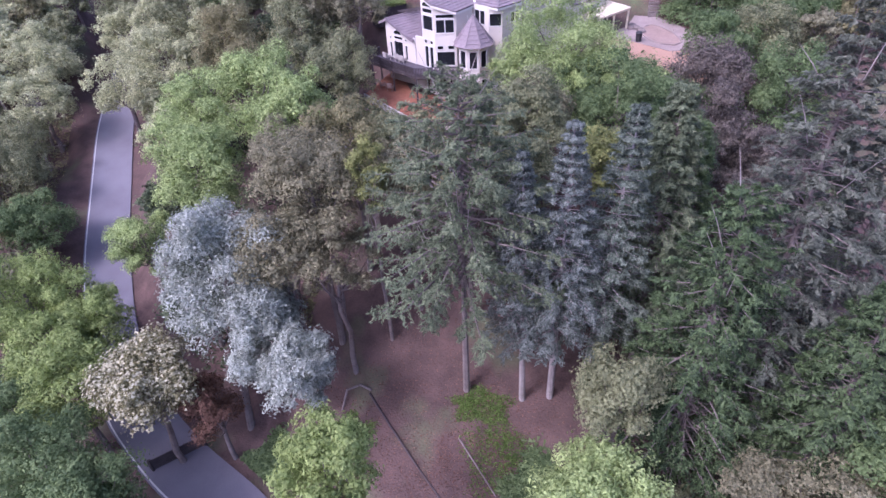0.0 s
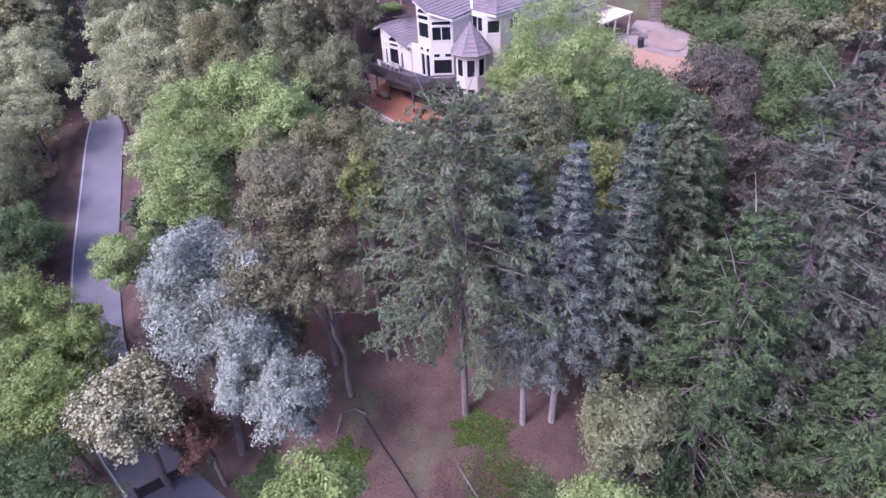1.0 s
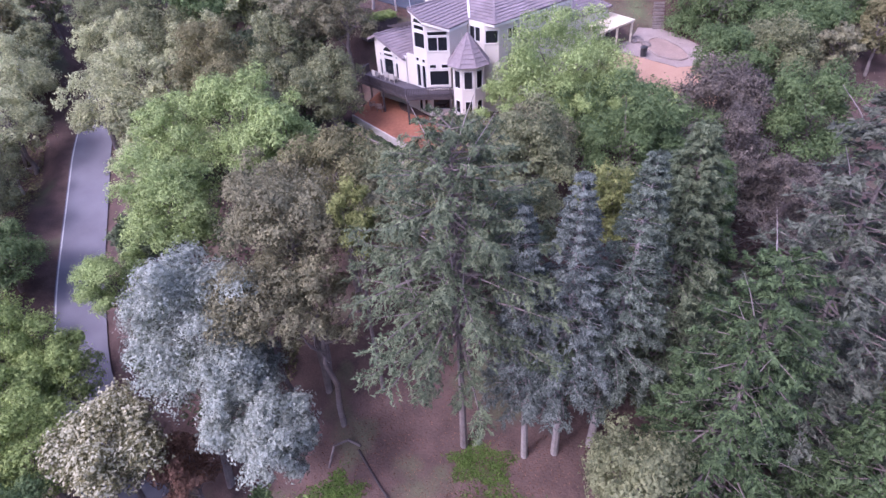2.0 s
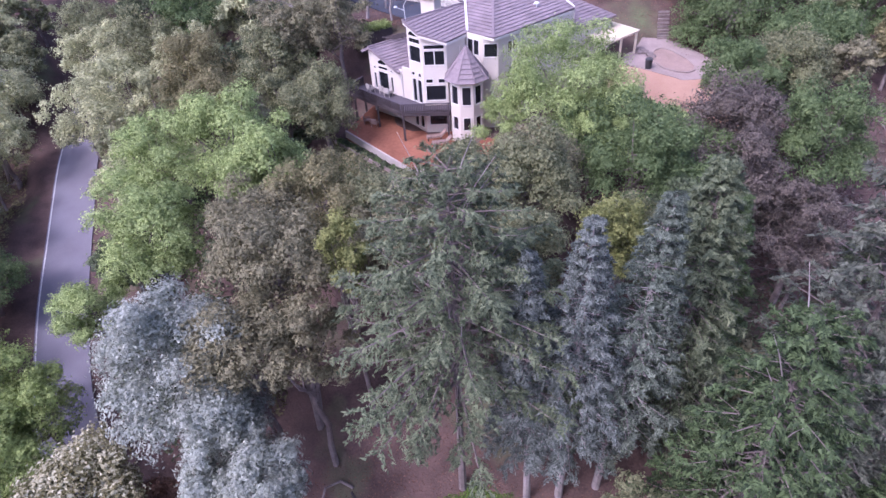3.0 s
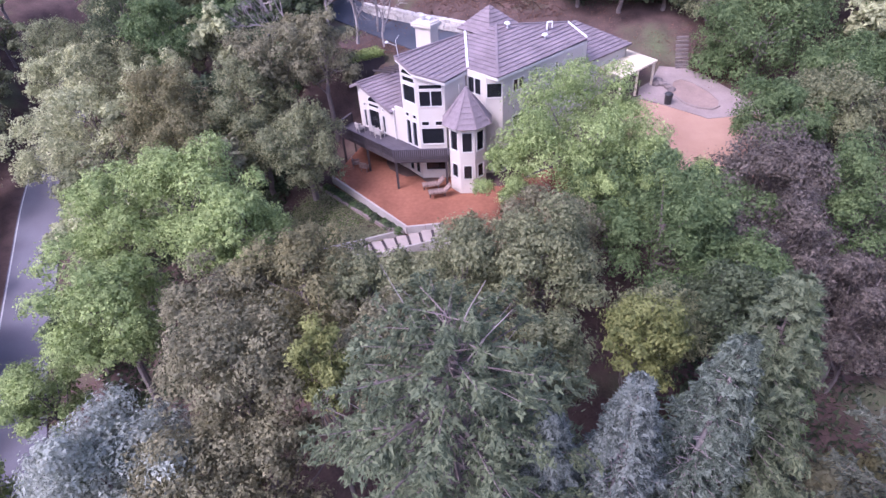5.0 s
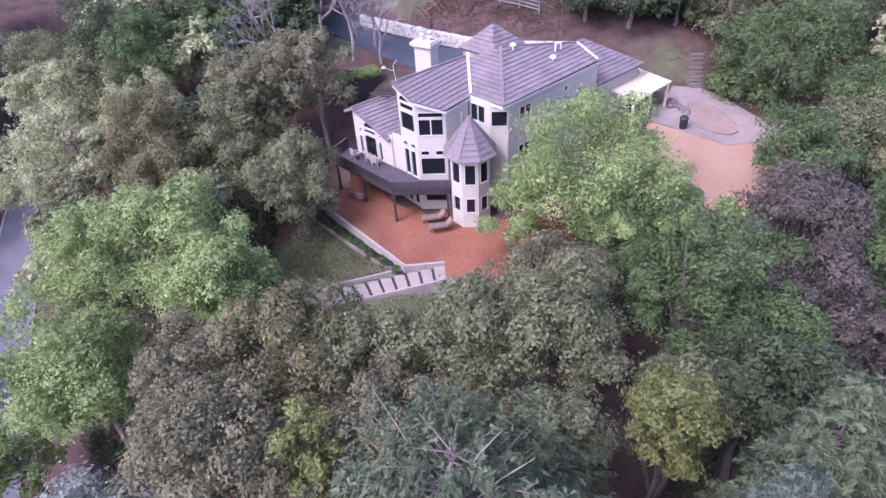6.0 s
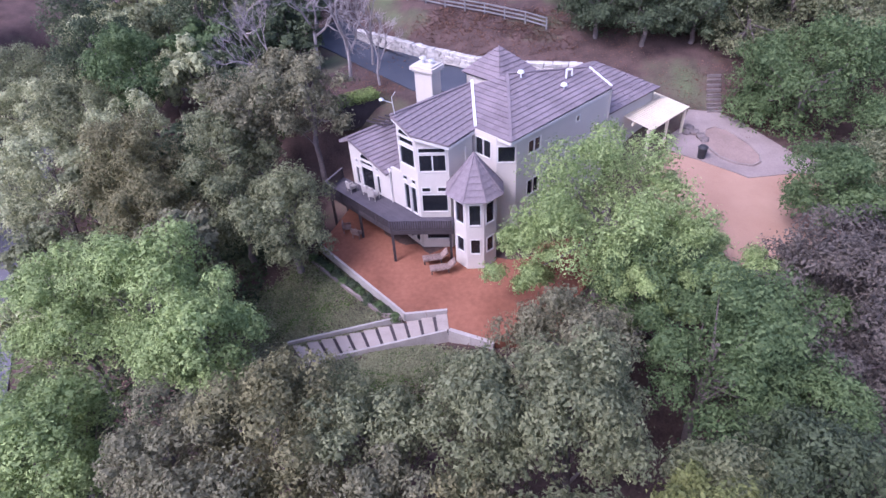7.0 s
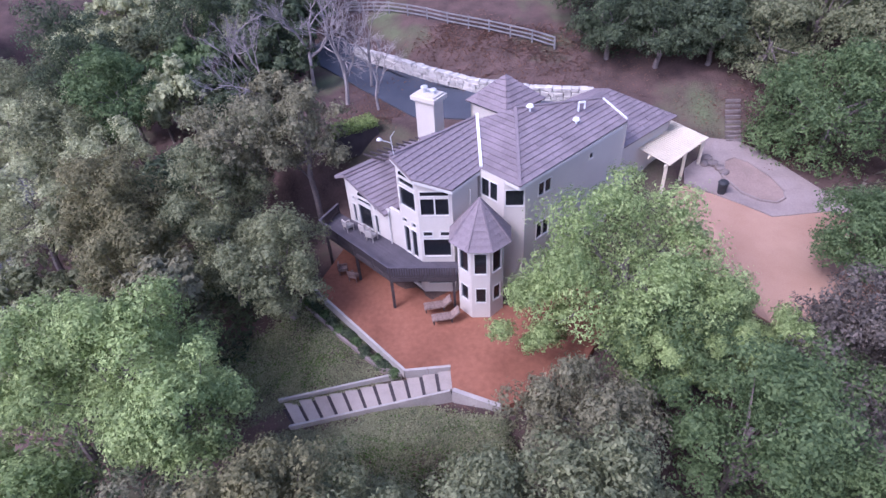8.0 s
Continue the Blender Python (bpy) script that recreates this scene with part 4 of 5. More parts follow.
def broadleaf(name, label, x, y, top, R, leaf, depth=None, density=1.0, size=0.21, seed=0, lobes=(), bark="bark", lean=(0.0, 0.0), open_crown=False, blossom=False):
    """A spreading tree: trunk with limbs, and a crown of leafy clumps."""
    rng = np.random.default_rng(1000 + seed)
    g = land(x - lean[0], y - lean[1])
    root = thing(name, x - lean[0], y - lean[1], g, label, "tree", "trees on the hillside")
    H = depth or min(R * 2.15, (top - g) * 0.85)
    zc = top - g - H / 2
    n_clump = int((34 if not open_crown else 28) * density * (R / 4.5) ** 0.6) + 8
    density *= 0.68 if y > 72 else 1.0
    size *= 1.2 if y > 72 else 1.0
    per = int(390 * density * (R / 4.5) ** 1.0) + 70
    c, nrm, cen = crown_points(rng, R, H, n_clump, per, (0.2, 0.34) if not open_crown else (0.17, 0.28), lobes)
    off = np.array((lean[0], lean[1], zc))
    c = c + off
    keep = c[:, 2] > 0.3
    c, nrm = c[keep], nrm[keep]
    m = len(c)
    s = rng.uniform(0.6, 1.3, m) * size
    link_part("crown", leaf_mesh("crown", c, nrm, unit(rng, m), s, s * 0.62, leaf), root)
    if blossom:
        pick = rng.random(m) < 0.3
        q = c[pick] + nrm[pick] * 0.08 + (0, 0, 0.05)
        k = len(q)
        link_part("blossom", leaf_mesh("blossom", q, nrm[pick] + (0, 0, 0.5), unit(rng, k), rng.uniform(0.16, 0.3, k), rng.uniform(0.14, 0.26, k), "blossom"), root, "creamy white blossom clusters")
    verts, faces = [], []
    pick = rng.permutation(len(cen))[:14]
    limbs(rng, verts, faces, (0, 0, -0.5), (lean[0] * 0.9, lean[1] * 0.9, zc + H * 0.05), 0.10 + R * 0.05, [cen[i] * 0.93 + off for i in pick])
    link_part("trunk", from_lists("trunk", verts, faces, bark), root)


def conifer(name, label, x, y, top, R, leaf, clear=0.2, seed=0, whorl=0.5, per=6, spray=0.62, droop=0.35, power=0.8, leaders=0, bark="bark", ragged=0.25, foot=None, fill=1.0, loose=1.0):
    """A conifer: straight trunk, whorls of branches with flat hanging sprays."""
    rng = np.random.default_rng(2000 + seed)
    fx, fy = foot or (x, y)
    g = land(fx, fy)
    root = thing(name, fx, fy, g, label, "tree", "trees on the hillside")
    Ht = top - g
    axis = np.array((x - fx, y - fy, Ht))
    verts, faces, C, N, A, Ls, Ws = [], [], [], [], [], [], []
    tube(verts, faces, [tuple(axis * t - np.array((0, 0, 0.5)) * (t == 0)) for t in np.linspace(0, 0.965, 7)], [0.03 + 0.25 * (Ht / 24) * (1 - t) for t in np.linspace(0, 1, 7)], 8)
    z = clear * Ht
    while z < Ht * 0.985:
        f = (z - clear * Ht) / (Ht * (1 - clear))
        reach = R * min(1.0, 0.85 + 1.0 * f) * max(0.02, 1 - f) ** power + 0.12
        k = per if f < 0.85 else max(4, per - 2)
        ph = rng.uniform(0, 6.28)
        for b in range(k):
            az = ph + 6.283 * b / k + rng.normal() * 0.2
            L = reach * rng.uniform(1 - ragged, 1 + ragged * 0.7)
            e = np.array((math.cos(az), math.sin(az), 0.0))
            sidev = np.array((-e[1], e[0], 0.0))
            start = axis * (z / Ht) + np.array((0, 0, rng.normal() * 0.12 * whorl * loose))
            up = 0.05 + rng.uniform(-0.1, 0.1) * loose + 0.4 * f

            def along(v):
                """Places at shares v of the branch, which sags and turns up again at its tip."""
                return start + e * (v * L)[:, None] + np.array((0, 0, 1.0)) * (up * v * L - droop * L * (v ** 2) * (1.0 - 0.55 * v))[:, None]
            # side twigs, each feathered with short sprays
            nt = max(9, int(L / 0.30 * fill))
            v = np.sqrt(rng.uniform(0.04, 1.0, nt))
            sign = np.where(rng.random(nt) < 0.5, -1.0, 1.0)
            reachw = np.minimum(0.2 + 0.34 * L * (1.05 - v * 0.8), 0.55 + 0.6 * loose) * rng.uniform(0.7, 1.25, nt)
            td = e * 0.75 + sidev * (sign * rng.uniform(0.35, 1.0, nt))[:, None] + np.array((0, 0, 1.0)) * rng.uniform(-0.32, 0.30, nt)[:, None] * loose
            td /= np.linalg.norm(td, axis=1, keepdims=True)
            m = 13
            w = rng.uniform(0.0, 1.0, (nt, m))
            base = along(v)[:, None, :] + td[:, None, :] * (w * reachw[:, None])[:, :, None] + np.array((0, 0, -0.22)) * ((w ** 2) * reachw[:, None] * (0.4 + 0.6 * loose))[:, :, None]
            base = (base + rng.normal(size=(nt, m, 3)) * 0.05).reshape(-1, 3)
            C.append(base)
            A.append((td[:, None, :] + rng.normal(size=(nt, m, 3)) * 0.5).reshape(-1, 3))
            N.append(np.tile((0, 0, 1.0), (nt * m, 1)) + rng.normal(size=(nt * m, 3)) * 0.45 + e * 0.35)
            q = rng.uniform(0.6, 1.3, nt * m) * spray
            Ls.append(q)
            Ws.append(q * rng.uniform(0.26, 0.46, nt * m))
            tube(verts, faces, [tuple(p) for p in along(np.array((0.0, 0.5, 0.97)))], [0.015 + 0.014 * L, 0.012 + 0.008 * L, 0.008], 4)
        z += whorl * rng.uniform(0.8, 1.2) * (0.55 + 0.45 * (1 - f))
    C, N, A, Ls, Ws = np.vstack(C), np.vstack(N), np.vstack(A), np.concatenate(Ls), np.concatenate(Ws)
    link_part("foliage", leaf_mesh("foliage", C, N, A, Ls, Ws, leaf), root)
    link_part("trunk", from_lists("trunk", verts, faces, bark), root)
    if leaders:
        for _ in range(leaders):
            verts, faces = [], []
            t = rng.uniform(0.55, 0.95)
            az = rng.uniform(0, 6.28)
            p = Vector(axis * t) + Vector((math.cos(az), math.sin(az), 0)) * R * (1 - t) * 0.9
            q = p + Vector((math.cos(az) * rng.uniform(0.6, 2.2), math.sin(az) * rng.uniform(0.6, 2.2), rng.uniform(1.8, 3.6)))
            tube(verts, faces, [tuple(p), tuple(p.lerp(q, 0.5) + Vector((0, 0, 0.15))), tuple(q)], [0.034, 0.024, 0.010], 4)
            link_part("dead_branch", from_lists("dead_branch", verts, faces, "pale_bark"), root, "pale bare dead branches")


def bare_tree(name, label, x, y, height, spread, seed=0, bark="pale_bark", levels=5):
    """A leafless tree of forking limbs and twigs."""
    rng = np.random.default_rng(3000 + seed)
    root = thing(name, x, y, land(x, y), label, "tree", "trees on the hillside")
    verts, faces = [], []

    def grow(p, d, length, r, level):
        q = p + d * length
        bend = p.lerp(q, 0.5) + Vector(rng.normal(size=3)) * length * 0.06
        tube(verts, faces, [tuple(p), tuple(bend), tuple(q)], [r, r * 0.82, r * 0.62], 6 if level < 2 else 3)
        if level >= levels:
            return
        for _ in range(3 if level < 3 else 4):
            e = (d + Vector(rng.normal(size=3)) * spread + Vector((0, 0, 0.12))).normalized()
            grow(p.lerp(q, rng.uniform(0.6, 1.0)), e, length * rng.uniform(0.55, 0.8), r * 0.55, level + 1)
    grow(Vector((0, 0, -0.4)), Vector((0.05, 0.02, 1)).normalized(), height * 0.34, height * 0.017, 0)
    link_part("trunk", from_lists("trunk", verts, faces, bark), root)


# tall conifers below the house
conifer("fir_tree", "tall broad green fir with pale bare leaders in its crown", 1.2, 33.0, 13.2, 6.6, "fir", clear=0.45, seed=1, per=8, spray=0.27, power=0.5, leaders=20, ragged=0.45, fill=1.3, whorl=0.72, droop=0.22, loose=0.7, foot=(0.9, 34.8))
conifer("blue_spruce", "dense blue-grey spruce with layered boughs", 7.4, 32.2, 11.2, 3.8, "bluespruce", clear=0.33, seed=2, per=10, spray=0.22, power=0.98, ragged=0.16, fill=1.9, whorl=1.05, droop=0.2, loose=0.3, foot=(7.6, 34.4), bark="pale_bark")
conifer("blue_spruce", "dense blue-green spruce with layered boughs", 11.1, 33.6, 11.7, 3.8, "spruce", clear=0.31, seed=3, per=10, spray=0.22, power=0.98, ragged=0.2, fill=1.8, whorl=1.05, droop=0.2, loose=0.35, foot=(10.2, 35.0), bark="pale_bark")
conifer("blue_spruce", "smaller blue-grey spruce beside a taller one", 4.7, 32.2, 9.3, 3.0, "bluespruce", clear=0.34, seed=4, per=9, spray=0.22, power=0.98, ragged=0.18, fill=1.8, whorl=1.0, droop=0.2, loose=0.35, foot=(5.4, 34.2), bark="pale_bark")
conifer("fir_tree", "dark green fir with a bushy crown", 14.3, 37.0, 11.2, 4.0, "fir", clear=0.2, seed=5, spray=0.33, power=0.7, fill=1.1, per=8, whorl=0.7)
conifer("fir_tree", "large glossy green fir with drooping boughs", 15.6, 28.5, 9.2, 5.2, "pine", clear=0.08, seed=6, per=9, spray=0.3, power=0.55, droop=0.42, leaders=5, ragged=0.45, fill=1.15, whorl=0.95)
conifer("fir_tree", "tall thin grey fir with sparse ragged branches", 20.6, 32.2, 17.5, 5.6, "greyfir", clear=0.15, seed=7, spray=0.32, power=0.7, leaders=8, ragged=0.5, fill=0.9, whorl=0.75)
conifer("fir_tree", "grey-green fir with ragged branches", 25.5, 33.5, 14.0, 5.0, "greyfir", clear=0.12, seed=8, spray=0.34, power=0.65, leaders=6, ragged=0.45, fill=0.8, whorl=0.75)
conifer("fir_tree", "deep green fir on the lower slope", 22.8, 26.0, 4.5, 4.6, "pine", clear=0.1, seed=9, spray=0.34, power=0.55, droop=0.42, fill=1.0, whorl=0.75, per=8)
conifer("fir_tree", "slim pale green fir among oaks", 17.0, 40.0, 7.2, 2.9, "green", clear=0.2, seed=10, spray=0.33, fill=1.0, whorl=0.7)

TREES = [
    # name, label, x, y, top, radius, leaf, extra
    ("eucalyptus", "silver-leaved eucalyptus leaning over the lane", -16.4, 35.4, 3.7, 5.0, "silver", dict(depth=12.5, density=1.3, size=0.22, lobes=((6.0, -5.4, -3.6, 3.6), (3.2, -3.6, -4.2, 3.6), (2.6, -1.4, -2.4, 3.4)), lean=(1.5, 2.0))),
    ("broadleaf_tree", "bright green spreading tree in fresh leaf", -18.8, 54.0, 8.7, 5.2, "bright", dict(density=1.15)),
    ("broadleaf_tree", "bright green tree in fresh leaf above the lane", -22.6, 47.0, 5.6, 4.7, "bright", dict(depth=9.5, density=1.1)),
    ("broadleaf_tree", "bright green rounded tree", -14.2, 51.0, 8.0, 3.7, "bright", dict(density=1.1)),
    ("broadleaf_tree", "bright green tree overhanging the lane", -25.8, 55.0, 6.4, 4.2, "bright", dict()),
    ("oak_tree", "grey-green live oak beside the deck", -12.6, 63.2, 7.4, 4.2, "oak", dict(density=1.1)),
    ("oak_tree", "grey-green live oak near the deck", -17.2, 65.5, 6.4, 3.3, "oak", dict()),
    ("oak_tree", "grey-green live oak behind the lawn", -19.2, 69.4, 9.3, 4.4, "oak", dict()),
    ("oak_tree", "olive-brown bushy oak above the lane", -26.6, 69.0, 9.8, 4.6, "olive", dict(density=1.15)),
    ("oak_tree", "grey-green live oak on the slope", -23.4, 64.0, 7.4, 3.6, "olive", dict()),
    ("oak_tree", "tall grey-green oak behind the house", -17.9, 73.5, 12.0, 4.4, "brown", dict()),
    ("oak_tree", "tall thin-leaved oak by the driveway", -12.6, 73.6, 12.8, 4.0, "brown", dict(open_crown=True, density=1.0, depth=9.5)),
    ("oak_tree", "lichen-grey oak arching over the lane", -38.5, 73.5, 6.4, 5.6, "lichen", dict(open_crown=True)),
    ("oak_tree", "lichen-grey oak with twisted limbs", -46.5, 76.0, 3.4, 5.2, "lichen", dict(open_crown=True)),
    ("oak_tree", "pale green oak on the bank", -37.5, 81.0, 10.0, 5.0, "oak", dict()),
    ("broadleaf_tree", "fresh green tree on the far bank", -32.5, 83.0, 12.8, 4.6, "green", dict()),
    ("oak_tree", "dark tree deep in the woods", -42, 92, 14, 6.0, "dark", dict(density=0.8)),
    ("oak_tree", "dark tree deep in the woods", -30, 95, 17, 6.0, "dark", dict(density=0.8)),
    ("oak_tree", "dark tree deep in the woods", -54, 95, 8, 6.0, "oak", dict(density=0.8)),
    ("oak_tree", "grey oak beyond the lane", -62, 82, 2, 6.0, "lichen", dict(density=0.8)),
    ("oak_tree", "grey oak beyond the lane", -66, 70, -2, 6.0, "oak", dict(density=0.8)),
    ("oak_tree", "dull green oak beside the lane", -55.0, 60.0, -3.5, 5.5, "oak", dict()),
    ("oak_tree", "olive shrub oak on the bank of the lane", -50.5, 55.0, -7.5, 4.0, "olive", dict()),
    ("oak_tree", "dull green oak across the lane", -49.5, 46.0, -6.0, 5.0, "green", dict()),
    ("broadleaf_tree", "lime green tree across the lane", -37.5, 38.8, -2.6, 4.8, "lime", dict(density=1.1)),
    ("broadleaf_tree", "lime green tree beside the lane", -32.0, 38.2, -5.4, 3.8, "lime", dict()),
    ("broadleaf_tree", "light green tree beside the lane", -29.4, 45.2, -3.2, 3.3, "bright", dict()),
    ("broadleaf_tree", "deep green tree on the lower bank", -27.5, 24.5, -6.2, 4.6, "green", dict(density=1.1)),
    ("broadleaf_tree", "deep green tree on the lower bank", -34.0, 28.5, -7.0, 4.6, "green", dict()),
    ("broadleaf_tree", "deep green tree at the lane's edge", -22.5, 19.5, -8.2, 4.2, "green", dict()),
    ("flowering_tree", "white flowering tree over the lane", -22.8, 30.4, -5.4, 4.1, "olive", dict(blossom=True, depth=6.0)),
    ("shrub", "rust-brown leafed shrub beneath the eucalyptus", -18.6, 31.0, -9.2, 2.8, "rust", dict(depth=5, density=0.8)),
    ("oak_tree", "brown-grey oak with thin spring leaf", -10.2, 39.0, 7.2, 4.5, "brown", dict(density=1.1)),
    ("oak_tree", "brown-grey oak lower on the slope", -12.2, 36.0, 3.6, 3.6, "brown", dict()),
    ("oak_tree", "olive-brown oak below the lawn", -8.4, 45.0, 7.8, 4.0, "olive", dict(density=1.1)),
    ("oak_tree", "olive-brown oak below the lawn", -13.4, 44.2, 6.6, 3.6, "brown", dict()),
    ("shrub", "yellow-green young tree among oaks", -5.6, 38.6, 7.2, 1.7, "yellow", dict(depth=6.5)),
    ("oak_tree", "grey-green oak below the steps", -4.4, 45.2, 7.0, 3.6, "oak", dict()),
    ("oak_tree", "grey-green oak below the patio", 1.3, 45.0, 8.1, 3.3, "oak", dict()),
    ("oak_tree", "grey-green oak below the patio", 5.6, 45.5, 9.2, 3.8, "oak", dict(density=1.1)),
    ("oak_tree", "brown-grey oak below the patio", 6.4, 51.6, 6.6, 3.9, "brown", dict()),
    ("oak_tree", "dark green oak on the terrace edge", 13.6, 50.2, 8.5, 4.3, "green", dict(density=1.1)),
    ("oak_tree", "dark green oak on the slope", 16.4, 45.0, 6.2, 3.9, "dark", dict()),
    ("oak_tree", "dark green oak on the slope", 12.0, 43.5, 5.4, 2.8, "oak", dict()),
    ("shrub", "yellow-green tree among dark oaks", 10.4, 40.6, 7.2, 2.4, "yellow", dict(depth=7)),
    ("broadleaf_tree", "tall light green tree before the house", 9.5, 60.0, 11.8, 6.4, "bright", dict(open_crown=True, density=1.3, size=0.19, depth=11.5, lobes=((-5.0, -1.2, -2.4, 3.3), (4.9, -2.0, -2.0, 3.3), (7.2, -3.0, -3.0, 3.2), (5.4, -4.4, -3.4, 3.0), (1.0, -4.6, -3.6, 3.2)))),
    ("oak_tree", "grey-green oak at the patio's edge", 11.6, 56.4, 7.0, 3.6, "green", dict()),
    ("oak_tree", "dull grey-green oak at the yard's end", 25.4, 63.6, 8.2, 4.0, "green", dict()),
    ("oak_tree", "purple-grey tree with reddish buds", 22.4, 56.6, 7.8, 4.5, "purple", dict()),
    ("oak_tree", "grey-green oak beside the yard", 19.6, 55.0, 5.2, 3.4, "green", dict()),
    ("oak_tree", "grey-green oak on the far slope", 29.5, 55.0, 7.4, 4.6, "green", dict()),
    ("oak_tree", "grey-green oak beyond the yard", 30.0, 64.5, 8.6, 4.2, "oak", dict()),
    ("oak_tree", "dark green oak beyond the yard", 34.0, 70.0, 9.4, 4.8, "green", dict()),
    ("oak_tree", "pale green oak behind the path", 29.6, 78.6, 12.4, 6.8, "green", dict(density=1.0, depth=12)),
    ("oak_tree", "pale green oak behind the path", 36.0, 84.0, 14.5, 6.0, "oak", dict()),
    ("oak_tree", "dark tree behind the fence", 20.5, 91.5, 13.5, 5.5, "dark", dict(density=0.9)),
    ("oak_tree", "dark tree behind the fence", 13.5, 97.0, 14.0, 5.5, "dark", dict(density=0.9)),
    ("oak_tree", "dark tree behind the fence", 26.5, 93.5, 14.8, 5.5, "oak", dict(density=0.9)),
    ("oak_tree", "dark tree high on the hill", 34.0, 100.0, 19, 6.5, "dark", dict(density=0.8)),
    ("oak_tree", "dark tree high on the hill", 20.0, 106.0, 18, 6.5, "dark", dict(density=0.8)),
    ("oak_tree", "dark tree high on the hill", -20.0, 104.0, 18, 6.0, "dark", dict(density=0.8)),
    ("broadleaf_tree", "bright green tree in fresh leaf on the lower slope", 8.8, 20.6, -2.6, 4.4, "bright", dict(density=1.15)),
    ("broadleaf_tree", "grey-green tree at the clearing's edge", 10.4, 25.6, 0.4, 3.0, "oak", dict()),
    ("oak_tree", "brown-grey oak on the lower slope", 20.8, 21.8, -3.6, 4.8, "brown", dict()),
    ("broadleaf_tree", "yellow-green tree on the lower slope", -5.2, 19.4, 1.2, 3.0, "lime", dict(depth=6, density=1.1)),
    ("oak_tree", "grey-green oak behind the spruces", 5.0, 39.6, 6.4, 3.0, "oak", dict()),
    ("oak_tree", "brown-grey oak behind the fir", -3.2, 41.2, 6.2, 3.1, "brown", dict()),
    ("oak_tree", "grey-green oak behind the fir", 1.2, 40.4, 6.6, 2.9, "olive", dict()),
    ("oak_tree", "dark tree at the fence's end", 13.2, 90.2, 14.6, 3.8, "dark", dict(depth=8)),
    ("oak_tree", "dark tree at the fence's end", 17.6, 88.6, 14.2, 3.8, "dark", dict(depth=8)),
    ("oak_tree", "dark tree above the sleeper steps", 22.4, 89.0, 14.0, 3.8, "dark", dict(depth=8)),
    ("oak_tree", "grey-green tree above the sleeper steps", 27.0, 87.0, 13.6, 4.2, "oak", dict(depth=9)),
    ("oak_tree", "pale grey oak above the lane", -44.0, 86.0, 7.5, 4.8, "lichen", dict(open_crown=True)),
    ("oak_tree", "pale grey oak above the lane", -31.5, 76.5, 8.5, 4.2, "lichen", dict(open_crown=True)),
    ("oak_tree", "pale grey oak west of the lane", -58.0, 74.0, 1.0, 5.2, "lichen", dict(open_crown=True)),
    ("oak_tree", "pale grey oak west of the lane", -64.0, 85.0, 4.0, 5.5, "lichen", dict(open_crown=True)),
    ("oak_tree", "grey-green oak west of the lane", -57.0, 66.0, -2.5, 4.6, "oak", dict()),
    ("oak_tree", "pale grey oak over the far bend", -51.5, 89.0, 6.0, 5.0, "lichen", dict(open_crown=True)),
    ("oak_tree", "thin brown-grey oak above the clearing", -8.6, 36.4, 1.6, 3.4, "brown", dict(open_crown=True, density=0.8, depth=6.5)),
    ("oak_tree", "thin purple-grey tree among bare trees", 25.6, 48.0, 3.0, 4.0, "purple", dict(open_crown=True)),
    ("oak_tree", "purple-grey tree with reddish buds", 21.6, 51.0, 6.4, 4.0, "purple", dict()),
    ("oak_tree", "dark green oak below the yard", 18.6, 48.6, 4.6, 3.2, "green", dict()),
    ("broadleaf_tree", "lime green tree leaning over the lane", -29.8, 31.2, -5.6, 4.0, "lime", dict()),
    ("broadleaf_tree", "deep green tree beside the gate", -22.6, 22.0, -7.0, 3.2, "green", dict()),
    ("broadleaf_tree", "lime green tree at the lane's bend", -33.0, 34.4, -5.2, 3.8, "lime", dict()),
    ("oak_tree", "dull green oak on the bank of the lane", -47.2, 53.0, -5.6, 4.3, "green", dict()),
    ("oak_tree", "dark green oak on the lower slope", 26.5, 22.0, 0.0, 4.6, "green", dict()),
]
for k, (nm, lab, x, y, top, R, leaf, kw) in enumerate(TREES):
    broadleaf(nm, lab, x, y, top, R, leaf, seed=k, **kw)

for k, (x, y, h) in enumerate(((-11.5, 84.5, 13.5), (-15.5, 88.0, 14.0), (-9.8, 88.5, 11.0), (-8.3, 83.0, 9.0), (-19.5, 85.5, 14.5), (-22.5, 90.0, 15.0))):
    bare_tree("bare_tree", "leafless pale grey tree by the driveway", x, y, h, 0.42, seed=k)
for k, (x, y, h) in enumerate(((-57.5, 70.0, 11.0), (-60.0, 75.0, 12.0), (26.0, 47.5, 10.0), (28.5, 50.5, 10.0))):
    bare_tree("bare_tree", "leafless grey tree among thick woods", x, y, h, 0.5, seed=20 + k, bark="pale_bark" if k < 2 else "bark")

# fill of the wood: younger trees of a few builds, repeated with turns and sizes
def wooded(x, y):
    """Whether a young tree may stand at x, y."""
    if -13.5 < x < 13 and 12 < y < 53:
        return False
    if -15.5 < x < 15 and 51 < y < 84:
        return False
    if 12 < x < 30 and 57 < y < 90:
        return False
    if -17 < x < 13 and 78 < y < 110:
        return False
    d, level = along_road(x, y)
    return d > (9.0 if 45 < y < 82 and x > -50 else 6.5)


